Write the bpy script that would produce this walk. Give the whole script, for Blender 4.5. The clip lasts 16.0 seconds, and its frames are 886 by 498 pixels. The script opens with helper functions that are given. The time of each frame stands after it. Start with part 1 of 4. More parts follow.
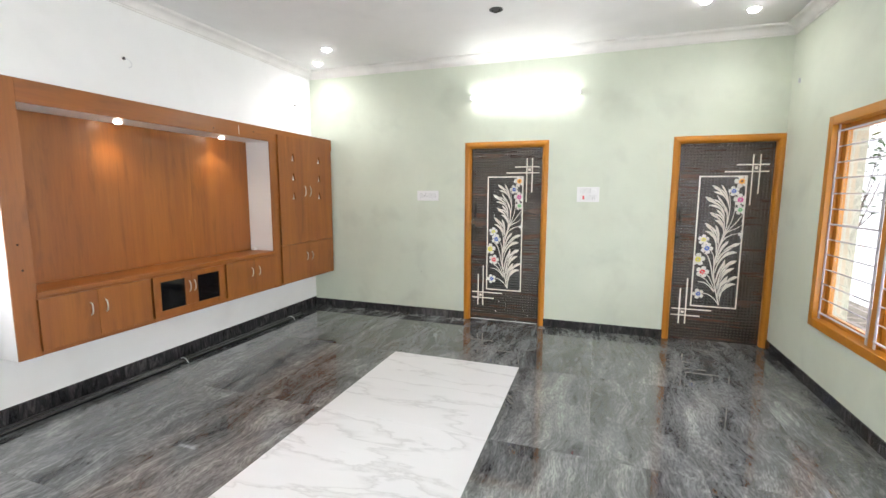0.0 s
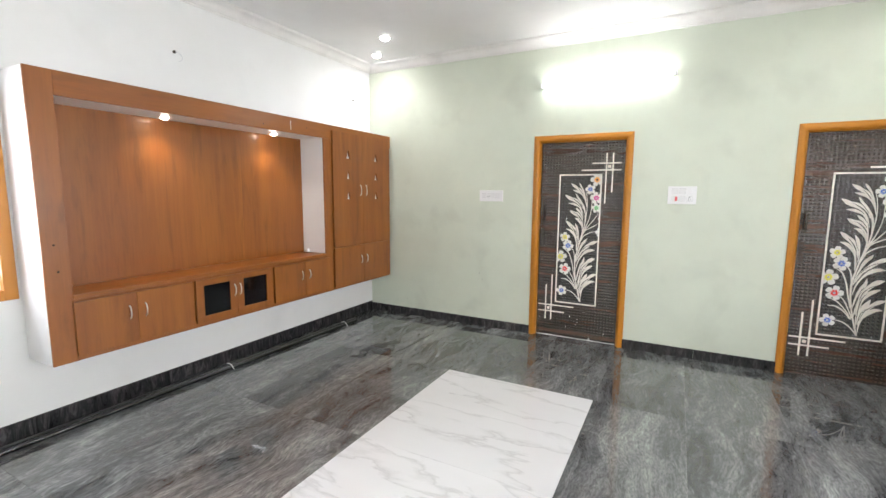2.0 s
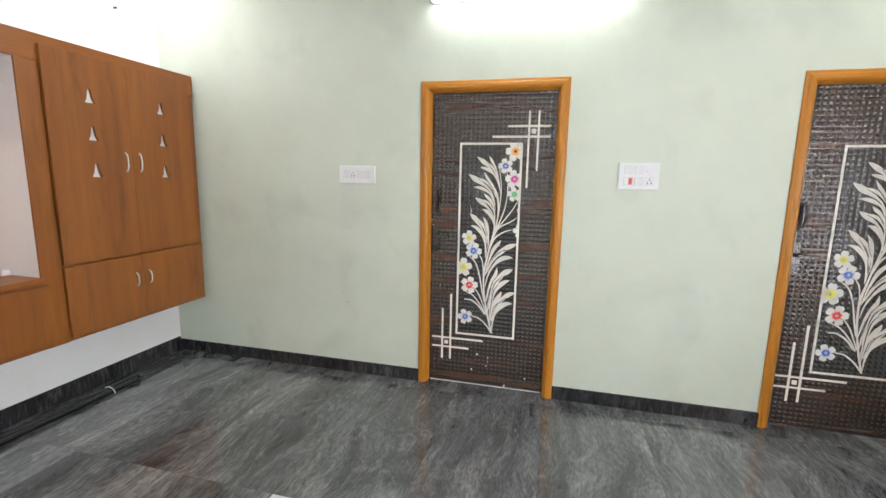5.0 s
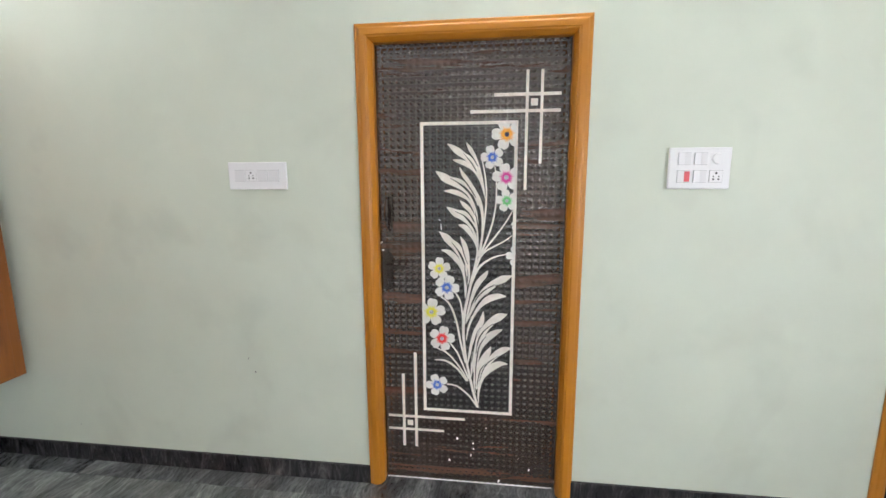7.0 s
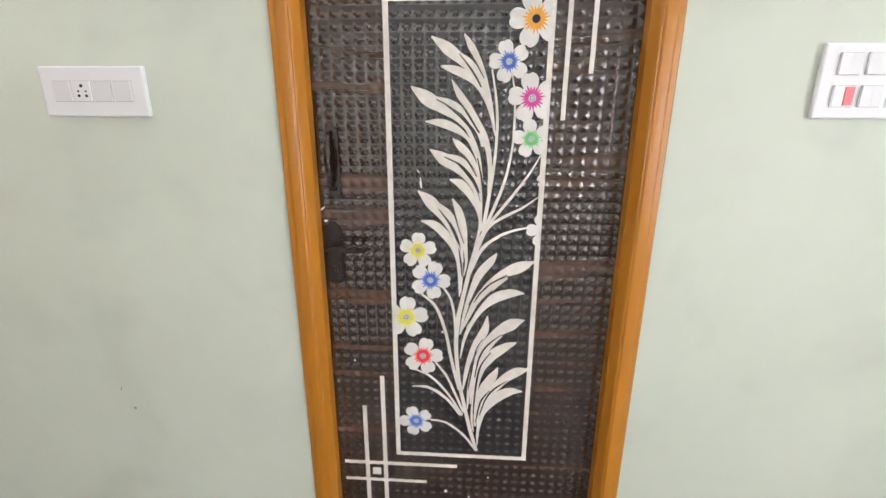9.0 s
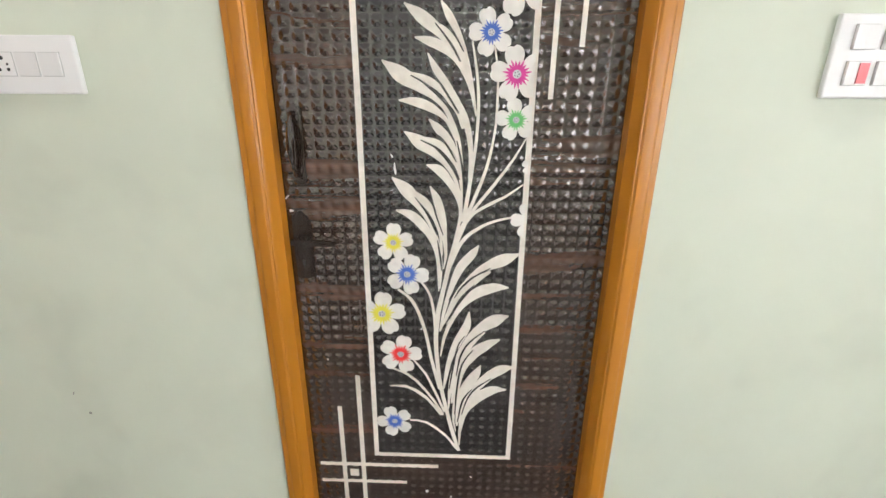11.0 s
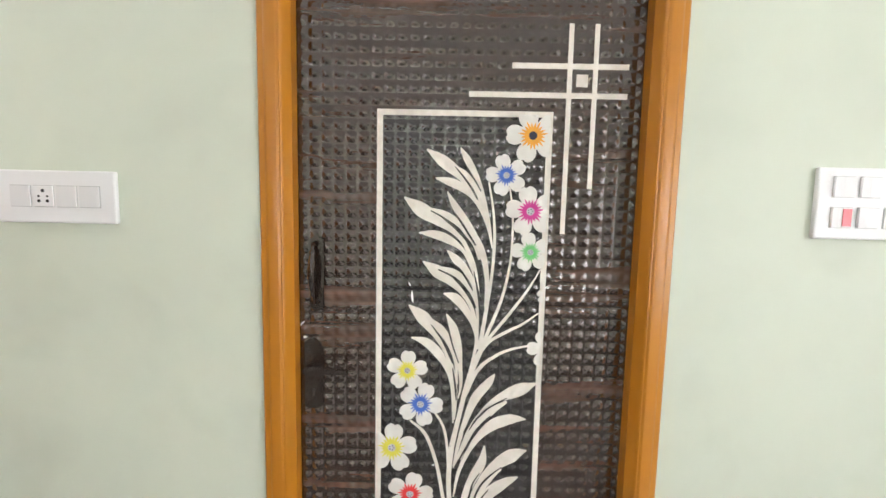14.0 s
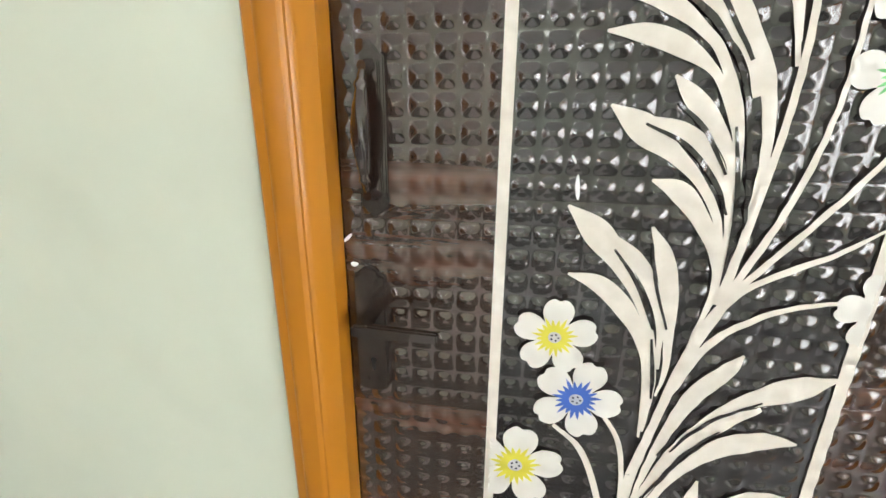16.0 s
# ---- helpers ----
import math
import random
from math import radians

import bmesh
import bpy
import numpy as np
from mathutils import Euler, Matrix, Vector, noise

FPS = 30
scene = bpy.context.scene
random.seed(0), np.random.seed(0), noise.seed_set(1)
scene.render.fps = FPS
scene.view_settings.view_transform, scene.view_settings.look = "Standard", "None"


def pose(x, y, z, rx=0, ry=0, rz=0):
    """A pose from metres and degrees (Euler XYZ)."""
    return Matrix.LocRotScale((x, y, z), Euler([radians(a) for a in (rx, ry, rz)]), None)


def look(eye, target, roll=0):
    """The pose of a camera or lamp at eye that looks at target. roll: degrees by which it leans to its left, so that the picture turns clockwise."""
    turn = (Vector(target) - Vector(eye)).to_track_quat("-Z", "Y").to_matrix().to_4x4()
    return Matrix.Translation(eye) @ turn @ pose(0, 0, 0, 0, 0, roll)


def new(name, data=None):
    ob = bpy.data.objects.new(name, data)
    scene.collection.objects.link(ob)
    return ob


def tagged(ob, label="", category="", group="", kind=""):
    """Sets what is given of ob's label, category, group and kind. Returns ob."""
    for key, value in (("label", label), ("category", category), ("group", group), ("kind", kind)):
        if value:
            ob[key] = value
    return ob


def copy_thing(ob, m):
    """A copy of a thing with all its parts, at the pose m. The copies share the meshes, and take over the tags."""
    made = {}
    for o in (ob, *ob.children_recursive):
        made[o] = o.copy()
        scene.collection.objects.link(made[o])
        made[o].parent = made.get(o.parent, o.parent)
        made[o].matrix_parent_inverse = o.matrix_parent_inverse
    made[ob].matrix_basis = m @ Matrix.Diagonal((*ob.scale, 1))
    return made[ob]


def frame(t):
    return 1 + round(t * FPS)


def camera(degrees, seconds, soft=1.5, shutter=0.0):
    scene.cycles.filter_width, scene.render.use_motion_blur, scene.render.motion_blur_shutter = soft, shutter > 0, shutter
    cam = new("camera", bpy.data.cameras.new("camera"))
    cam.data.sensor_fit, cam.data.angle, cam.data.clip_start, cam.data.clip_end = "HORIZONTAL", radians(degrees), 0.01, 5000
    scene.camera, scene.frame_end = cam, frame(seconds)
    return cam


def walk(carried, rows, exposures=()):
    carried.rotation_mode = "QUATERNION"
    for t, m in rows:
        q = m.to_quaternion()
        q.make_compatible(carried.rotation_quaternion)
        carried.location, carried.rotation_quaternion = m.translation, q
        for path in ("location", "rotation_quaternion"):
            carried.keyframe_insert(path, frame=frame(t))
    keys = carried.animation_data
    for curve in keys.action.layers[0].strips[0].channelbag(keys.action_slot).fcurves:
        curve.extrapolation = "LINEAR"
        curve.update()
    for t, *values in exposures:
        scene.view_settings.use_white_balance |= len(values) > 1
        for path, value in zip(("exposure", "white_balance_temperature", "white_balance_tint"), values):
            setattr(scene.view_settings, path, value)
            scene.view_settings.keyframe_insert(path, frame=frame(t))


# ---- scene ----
cam = camera(90.1, 16.0)

PATH = [
    (0, (3.644, -5.137, 1.542), (2.995, -3.261, 1.291), 0.2),
    (0.5, (3.692, -5.016, 1.55), (2.908, -3.193, 1.296), 0.3),
    (1, (3.723, -4.939, 1.55), (2.812, -3.177, 1.293), 0.3),
    (1.5, (3.697, -4.837, 1.541), (2.719, -3.111, 1.283), 0.3),
    (2, (3.524, -4.657, 1.537), (2.596, -2.903, 1.286), 0.4),
    (2.5, (3.422, -4.437, 1.512), (2.566, -2.645, 1.276), 0.3),
    (3, (3.384, -4.156, 1.514), (2.588, -2.335, 1.284), 0.5),
    (3.5, (3.272, -3.863, 1.494), (2.573, -2.005, 1.252), 0.7),
    (4, (3.164, -3.588, 1.502), (2.558, -1.701, 1.23), 0.5),
    (4.2, (3.137, -3.464, 1.501), (2.561, -1.57, 1.214), 0.6),
    (6.5, (2.858, -2.163, 1.512), (2.551, -0.215, 1.179), 0.4),
    (7, (2.755, -1.92, 1.521), (2.508, 0.035, 1.18), -0.3),
    (7.5, (2.742, -1.687, 1.498), (2.49, 0.261, 1.124), -0.6),
    (8, (2.754, -1.491, 1.488), (2.499, 0.448, 1.068), -0.4),
    (8.5, (2.707, -1.317, 1.461), (2.507, 0.614, 0.983), -0.0),
    (9, (2.633, -1.152, 1.45), (2.516, 0.761, 0.88), 0.2),
    (9.2, (2.621, -1.107, 1.442), (2.53, 0.796, 0.831), 0.2),
    (11.3, (2.655, -1.045, 1.459), (2.597, 0.842, 0.8), 0.4),
    (11.5, (2.655, -1.052, 1.486), (2.596, 0.859, 0.898), 0.5),
    (12, (2.654, -1.063, 1.529), (2.596, 0.894, 1.123), 0.5),
    (12.5, (2.649, -1.077, 1.559), (2.599, 0.905, 1.302), 0.7),
    (13, (2.638, -1.091, 1.572), (2.602, 0.903, 1.428), 0.9),
    (13.5, (2.616, -1.074, 1.553), (2.601, 0.921, 1.417), 1.1),
    (14, (2.58, -1.044, 1.514), (2.567, 0.945, 1.308), 1.2),
    (14.5, (2.554, -0.961, 1.468), (2.488, 1.012, 1.149), 0.8),
    (15, (2.55, -0.778, 1.43), (2.365, 1.169, 1.014), 0.2),
    (15.5, (2.523, -0.629, 1.409), (2.229, 1.281, 0.894), 0.1),
    (16, (2.426, -0.468, 1.366), (2.126, 1.411, 0.748), 0.4),
]
walk(cam, [(t, look(eye, target, roll)) for t, eye, target, roll in PATH], exposures=[(0, -0.09, 6400, 14), (4, -0.11, 6350, 15), (7, -0.20, 6200, 15), (9, -0.02, 6400, 17), (12.5, 0.02, 6600, 11), (14, 0.02, 6550, 13), (16, 0.24, 6550, 9)])

# ---- plan, in metres: door wall on y = 0, television wall on x = 0 ----
W = 5.318         # width between the television wall and the window wall
BACK = -6.42       # wall behind the walk
H = 3.10          # ceiling
DOOR_X = (2.625, 4.841)

# ---- world and lights ----
world = bpy.data.worlds.new("world")
scene.world = world
world.use_nodes = True
wn = world.node_tree.nodes
sky = wn.new("ShaderNodeTexSky")
sky.sky_type, sky.sun_disc = "NISHITA", False
sky.sun_elevation, sky.sun_rotation = radians(55), radians(200)
world.node_tree.links.new(sky.outputs[0], wn["Background"].inputs[0])
wn["Background"].inputs[1].default_value = 0.15


def lamp(name, kind, m, energy, colour=(1, 1, 1), size=0.1, size_y=0.0, cone=0.0):
    data = bpy.data.lights.new(name, kind)
    data.energy, data.color = energy, colour
    if kind == "AREA":
        data.size = size
        if size_y:
            data.shape, data.size_y = "RECTANGLE", size_y
    elif kind == "SUN":
        data.angle = radians(size)
    else:
        data.shadow_soft_size = size
        if cone:
            data.spot_size, data.spot_blend = radians(cone), 1.0
    ob = new(name, data)
    ob.matrix_world = m
    return ob


lamp("sun", "SUN", look((0, 0, 10), (2.0, 5.0, 0)), 3.0, (1, 0.95, 0.88), 0.5)
# daylight in the openings of the two windows
lamp("daylight", "AREA", look((-0.20, -4.72, 1.5), (1, -4.72, 1.4)), 122, (0.93, 0.97, 1.0), 2.25, 1.1)
lamp("daylight", "AREA", look((W + 0.2, -2.95, 1.3), (W - 1, -2.95, 1.2)), 122, (0.95, 0.98, 1.0), 3.0, 1.5)


# ---- materials ----
def material(name, colour, rough=0.5, metal=0.0, coat=0.0):
    m = bpy.data.materials.new(name)
    m.use_nodes = True
    b = m.node_tree.nodes["Principled BSDF"]
    b.inputs["Base Color"].default_value = (*colour, 1)
    b.inputs["Roughness"].default_value = rough
    b.inputs["Metallic"].default_value = metal
    b.inputs["Coat Weight"].default_value = coat
    return m


def node(m, kind, **sets):
    n = m.node_tree.nodes.new(kind)
    for key, value in sets.items():
        n.inputs[key.replace("_", " ")].default_value = value
    return n


def link(m, a, b):
    m.node_tree.links.new(a, b)


def coords(m, scale=(1, 1, 1), shift=False):
    """Object coordinates, scaled; shift: moved by a random amount for each object."""
    tc = m.node_tree.nodes.new("ShaderNodeTexCoord")
    mp = m.node_tree.nodes.new("ShaderNodeMapping")
    mp.inputs["Scale"].default_value = scale
    link(m, tc.outputs["Object"], mp.inputs["Vector"])
    if shift:
        info = m.node_tree.nodes.new("ShaderNodeObjectInfo")
        mul = m.node_tree.nodes.new("ShaderNodeMath")
        mul.operation = "MULTIPLY"
        mul.inputs[1].default_value = 37.0
        link(m, info.outputs["Random"], mul.inputs[0])
        link(m, mul.outputs[0], mp.inputs["Location"])
    return mp.outputs["Vector"]


def noise_tex(m, vec, scale, detail=5.0, rough=0.55, distort=0.0):
    n = node(m, "ShaderNodeTexNoise", Scale=scale, Detail=detail, Roughness=rough, Distortion=distort)
    link(m, vec, n.inputs["Vector"])
    return n.outputs["Fac"]


def ramp(m, fac, stops):
    r = m.node_tree.nodes.new("ShaderNodeValToRGB")
    e = r.color_ramp.elements
    while len(e) < len(stops):
        e.new(0.5)
    for el, (pos, c) in zip(e, stops):
        el.position = pos
        el.color = (*c, 1) if len(c) == 3 else c
    link(m, fac, r.inputs[0])
    return r.outputs[0]


def mix(m, kind, fac, a, b):
    n = m.node_tree.nodes.new("ShaderNodeMix")
    n.data_type, n.blend_type = "RGBA", kind
    for sock, v in ((n.inputs["Factor"], fac), (n.inputs[6], a), (n.inputs[7], b)):
        if hasattr(v, "links"):
            link(m, v, sock)
        else:
            sock.default_value = v if isinstance(v, float) else (*v, 1)
    return n.outputs[2]


def bump(m, height, strength, distance):
    n = node(m, "ShaderNodeBump", Strength=strength, Distance=distance)
    link(m, height, n.inputs["Height"])
    link(m, n.outputs[0], m.node_tree.nodes["Principled BSDF"].inputs["Normal"])


def set_input(m, name, out):
    link(m, out, m.node_tree.nodes["Principled BSDF"].inputs[name])


def grey(v):
    return (v, v, v)


def paint(name, colour, rough=0.6, blot=0.06):
    """Rolled wall paint: faint cloudy blotches and a fine roller grain."""
    m = material(name, colour, rough)
    v = coords(m)
    blots = noise_tex(m, v, 1.7, 6, 0.6)
    lo = tuple(c * (1 - blot) for c in colour)
    hi = tuple(min(1, c * (1 + blot * 0.6)) for c in colour)
    col = ramp(m, blots, ((0.3, lo), (0.7, hi)))
    stain = noise_tex(m, v, 2.2, 3, 0.55, 0.3)
    col = mix(m, "MULTIPLY", 1.0, col, ramp(m, stain, ((0.55, grey(1.0)), (0.75, grey(1 - blot * 1.7)))))
    set_input(m, "Base Color", col)
    bump(m, noise_tex(m, v, 160, 3), 0.06, 0.002)
    return m


def veneer(name, dark, light, axis="z", rough=0.35, scale=1.0, coat=0.3, grain=0.35, flame=0.0):
    """Varnished wood with long grain along the axis."""
    m = material(name, light, rough, coat=coat)
    m.node_tree.nodes["Principled BSDF"].inputs["Coat Roughness"].default_value = 0.15
    s = {"x": (0.7, 14, 14), "y": (14, 0.7, 14), "z": (14, 14, 0.7)}[axis]
    v = coords(m, tuple(c * scale for c in s), True)
    broad = noise_tex(m, v, 0.55, 4, 0.5, 0.6)
    fine = noise_tex(m, v, 5, 6, 0.65)
    col = ramp(m, broad, ((0.3, dark), (0.7, light)))
    col = mix(m, "MULTIPLY", grain, col, ramp(m, fine, ((0.35, grey(0.62)), (0.6, grey(1.0)))))
    if flame:
        stretch = {"x": (3.2, 1, 1), "y": (1, 3.2, 1), "z": (1, 1, 3.2)}[axis]
        mp = m.node_tree.nodes.new("ShaderNodeMapping")
        mp.inputs["Scale"].default_value = stretch
        link(m, v, mp.inputs["Vector"])
        figure = noise_tex(m, mp.outputs[0], 0.9, 5, 0.6, 0.4)
        col = mix(m, "MULTIPLY", flame, col, ramp(m, figure, ((0.30, grey(0.35)), (0.46, grey(0.92)), (0.60, grey(1.0)), (0.75, grey(1.12)))))
    set_input(m, "Base Color", col)
    bump(m, fine, 0.08, 0.001)
    return m


green_paint = paint("green_wall_paint", (0.640, 0.687, 0.578), 0.55, 0.06)
white_paint = paint("white_wall_paint", (0.80, 0.80, 0.79), 0.6, 0.03)
ceiling_paint = paint("ceiling_paint", (0.74, 0.73, 0.72), 0.7, 0.03)
cornice_paint = paint("cornice_plaster", (0.76, 0.745, 0.72), 0.7, 0.10)
teak = veneer("orange_brown_teak", (0.46, 0.174, 0.011), (0.52, 0.203, 0.014), "z", 0.36, coat=0.12, grain=0.07)
teak_flat = veneer("orange_brown_teak_crosswise", (0.46, 0.174, 0.011), (0.52, 0.203, 0.014), "x", 0.36, coat=0.12, grain=0.07)
teak_side = veneer("orange_brown_teak_sill", (0.46, 0.174, 0.011), (0.52, 0.203, 0.014), "y", 0.36, coat=0.12, grain=0.07)
brown = veneer("red_brown_veneer", (0.235, 0.070, 0.010), (0.320, 0.106, 0.014), "z", 0.42, coat=0.12, grain=0.26, flame=0.42)
brown_flat = veneer("red_brown_veneer_crosswise", (0.235, 0.070, 0.010), (0.320, 0.106, 0.014), "y", 0.42, coat=0.12, grain=0.26, flame=0.42)
laminate = material("white_laminate", (0.78, 0.78, 0.80), 0.4)
chrome = material("satin_steel", (0.82, 0.81, 0.79), 0.35, 0.9)
bronze = material("dark_brown_enamel", (0.026, 0.015, 0.011), 0.22, 0.1, 0.8)
black_glass = material("black_glass", (0.003, 0.003, 0.004), 0.05)
plastic = material("white_switch_plastic", (0.80, 0.80, 0.80), 0.3)
red_plastic = material("red_indicator", (0.78, 0.13, 0.15), 0.3)
gap_grey = material("shadow_gap_grey", (0.46, 0.46, 0.46), 0.6)
rocker_plastic = material("pale_grey_rocker", (0.78, 0.78, 0.78), 0.25)
hole_black = material("socket_dark", (0.01, 0.01, 0.01), 0.6)
grille_white = material("white_enamelled_steel", (0.55, 0.53, 0.57), 0.35)
black_rod = material("black_anodised_metal", (0.006, 0.006, 0.007), 0.14, 0.0, 0.5)
leaf_green = material("leaf", (0.06, 0.12, 0.03), 0.5)
bark = material("bark", (0.10, 0.07, 0.05), 0.9)
soil = paint("outside_ground", (0.30, 0.27, 0.22), 0.9, 0.3)
glass = material("window_glass", (1, 1, 1), 0.02)
glass.node_tree.nodes["Principled BSDF"].inputs["Transmission Weight"].default_value = 1.0

# dark embossed door laminate: wenge streaks across the leaf
wenge = material("dark_wenge_laminate", (0.03, 0.02, 0.016), 0.24, coat=0.9)
wv = coords(wenge, (0.9, 1, 11), True)
streak = noise_tex(wenge, wv, 1.3, 6, 0.65, 0.4)
fleck = noise_tex(wenge, coords(wenge, (5, 1, 160), True), 2.0, 4)
wc = ramp(wenge, streak, ((0.38, (0.032, 0.017, 0.012)), (0.56, (0.052, 0.027, 0.018)), (0.76, (0.125, 0.048, 0.028))))
set_input(wenge, "Base Color", mix(wenge, "MULTIPLY", 0.25, wc, ramp(wenge, fleck, ((0.3, grey(0.5)), (0.65, grey(1.1))))))
wenge.node_tree.nodes["Principled BSDF"].inputs["Coat Roughness"].default_value = 0.06
dark_print = material("black_print", (0.016, 0.014, 0.016), 0.24, coat=0.9)
dark_print.node_tree.nodes["Principled BSDF"].inputs["Coat Roughness"].default_value = 0.06
for m in (wenge, dark_print):
    m.node_tree.nodes["Principled BSDF"].inputs["Specular IOR Level"].default_value = 0.2
    m.node_tree.nodes["Principled BSDF"].inputs["Coat IOR"].default_value = 1.8
dv = noise_tex(dark_print, coords(dark_print, (1.2, 1, 26)), 1.3, 6)
set_input(dark_print, "Base Color", ramp(dark_print, dv, ((0.3, (0.014, 0.011, 0.012)), (0.7, (0.034, 0.026, 0.025)))))
cream = material("cream_print", (0.76, 0.71, 0.63), 0.3)
cn = noise_tex(cream, coords(cream), 45, 4)
set_input(cream, "Base Color", ramp(cream, cn, ((0.3, (0.70, 0.65, 0.57)), (0.7, (0.80, 0.75, 0.68)))))
petal_white = material("white_petal_print", (0.76, 0.74, 0.69), 0.35)
INK = {n: material(n + "_ink", c, 0.3) for n, c in (("orange", (0.85, 0.38, 0.04)), ("blue", (0.05, 0.13, 0.50)),
       ("pink", (0.62, 0.05, 0.28)), ("green", (0.14, 0.50, 0.16)), ("yellow", (0.72, 0.66, 0.07)), ("red", (0.75, 0.03, 0.03)))}
ink_grey = material("grey_ink", (0.55, 0.55, 0.58), 0.3)
ink_dark = material("dark_ink", (0.03, 0.03, 0.06), 0.3)

# polished dark granite tile, veins along the room
granite = material("polished_dark_granite", (0.10, 0.11, 0.11), 0.012)
granite.node_tree.nodes["Principled BSDF"].inputs["IOR"].default_value = 1.85
gbase = coords(granite, (1, 1, 1), True)
warp = node(granite, "ShaderNodeTexNoise", Scale=1.6, Detail=3.0, Roughness=0.5)
link(granite, gbase, warp.inputs["Vector"])
wadd = granite.node_tree.nodes.new("ShaderNodeVectorMath")
wadd.operation = "MULTIPLY_ADD"
wadd.inputs[1].default_value = (0.27, 0.27, 0.0)
link(granite, warp.outputs["Color"], wadd.inputs[0])
link(granite, gbase, wadd.inputs[2])
gmap = granite.node_tree.nodes.new("ShaderNodeMapping")
gmap.inputs["Scale"].default_value = (2.9, 0.8, 1)
gmap.inputs["Rotation"].default_value = (0, 0, radians(-10))
link(granite, wadd.outputs[0], gmap.inputs["Vector"])
flow = noise_tex(granite, gmap.outputs[0], 1.35, 8, 0.60, 0.9)
gc = ramp(granite, flow, ((0.31, (0.038, 0.039, 0.042)), (0.46, (0.095, 0.099, 0.100)), (0.58, (0.148, 0.155, 0.154)), (0.72, (0.235, 0.243, 0.238))))
# pale curling wisps
wisp = noise_tex(granite, gmap.outputs[0], 1.1, 4, 0.5, 2.2)
gc = mix(granite, "SCREEN", 1.0, gc, ramp(granite, wisp, ((0.50, grey(0.0)), (0.540, (0.055, 0.057, 0.054)), (0.575, grey(0.005)), (0.62, grey(0.0)))))
# fine streaks along the tile, then grit
fine_map = granite.node_tree.nodes.new("ShaderNodeMapping")
fine_map.inputs["Scale"].default_value = (5.0, 1.2, 1)
link(granite, gmap.outputs[0], fine_map.inputs["Vector"])
hair = noise_tex(granite, fine_map.outputs[0], 2.6, 8, 0.72, 0.7)
gc = mix(granite, "MULTIPLY", 1.0, gc, ramp(granite, hair, ((0.34, grey(0.70)), (0.5, grey(0.97)), (0.66, grey(1.26)))))
grit = noise_tex(granite, gmap.outputs[0], 30, 5, 0.7)
gc = mix(granite, "MULTIPLY", 1.0, gc, ramp(granite, grit, ((0.36, grey(0.58)), (0.5, grey(0.96)), (0.64, grey(1.34)))))
set_input(granite, "Base Color", gc)
black_granite = material("black_granite_skirting", (0.03, 0.03, 0.033), 0.07)
bg = noise_tex(black_granite, coords(black_granite, (9, 9, 2.0), True), 2.4, 11, 0.78, 1.2)
set_input(black_granite, "Base Color", ramp(black_granite, bg, ((0.36, (0.010, 0.010, 0.012)), (0.52, (0.034, 0.032, 0.034)), (0.72, (0.13, 0.122, 0.125)))))
marble = material("white_marble_tile", (0.8, 0.8, 0.8), 0.08)
mv = coords(marble, (0.55, 1.9, 1), True)
mvein = noise_tex(marble, mv, 1.7, 6, 0.55, 0.25)
mcloud = noise_tex(marble, mv, 0.9, 4)
mc = ramp(marble, mvein, ((0.478, grey(1.0)), (0.497, grey(0.80)), (0.503, grey(0.90)), (0.535, grey(1.0))))
set_input(marble, "Base Color", mix(marble, "MULTIPLY", 1.0, ramp(marble, mcloud, ((0.3, grey(0.60)), (0.7, grey(0.66)))), mc))
grout = material("grey_grout", (0.30, 0.31, 0.30), 0.8)


def glow(name, colour, strength):
    m = material(name, colour, 0.5)
    b = m.node_tree.nodes["Principled BSDF"]
    b.inputs["Emission Color"].default_value = (*colour, 1)
    b.inputs["Emission Strength"].default_value = strength
    return m


tube_glow = glow("lit_tube", (0.97, 1.0, 0.96), 32)
lens_glow = glow("lit_downlight", (1.0, 0.98, 0.95), 60)
warm_glow = glow("lit_warm_spot", (1.0, 0.88, 0.72), 50)


# ---- building helpers ----
def box(bm, x0, x1, y0, y1, z0, z1, bevel=0.0):
    made = bmesh.ops.create_cube(bm, size=1.0, matrix=Matrix.Translation(((x0 + x1) / 2, (y0 + y1) / 2, (z0 + z1) / 2))
                                 @ Matrix.Diagonal((x1 - x0, y1 - y0, z1 - z0, 1)))
    if bevel:
        edges = list({e for v in made["verts"] for e in v.link_edges})
        bmesh.ops.bevel(bm, geom=edges, offset=bevel, segments=2, profile=0.5, affect="EDGES")
    return bm


def boxed(*args, bevel=0.0):
    return box(bmesh.new(), *args, bevel=bevel)


def tube(bm, a, b, r, n=16, r2=None):
    a, b = Vector(a), Vector(b)
    turn = (b - a).to_track_quat("Z", "Y").to_matrix().to_4x4()
    bmesh.ops.create_cone(bm, cap_ends=True, segments=n, radius1=r, radius2=r if r2 is None else r2, depth=(b - a).length,
                          matrix=Matrix.Translation((a + b) / 2) @ turn)
    return bm


def sweep(bm, pts, r, n=8):
    """A round bar along a line of points."""
    pts = [Vector(p) for p in pts]
    rings = []
    for i, p in enumerate(pts):
        d = (pts[min(i + 1, len(pts) - 1)] - pts[max(i - 1, 0)]).normalized()
        q = d.to_track_quat("Z", "Y")
        rings.append([bm.verts.new(p + q @ Vector((r * math.cos(k * math.tau / n), r * math.sin(k * math.tau / n), 0))) for k in range(n)])
    for a, b in zip(rings, rings[1:]):
        for k in range(n):
            bm.faces.new((a[k], a[(k + 1) % n], b[(k + 1) % n], b[k]))
    bm.faces.new(rings[0][::-1])
    bm.faces.new(rings[-1])
    return bm


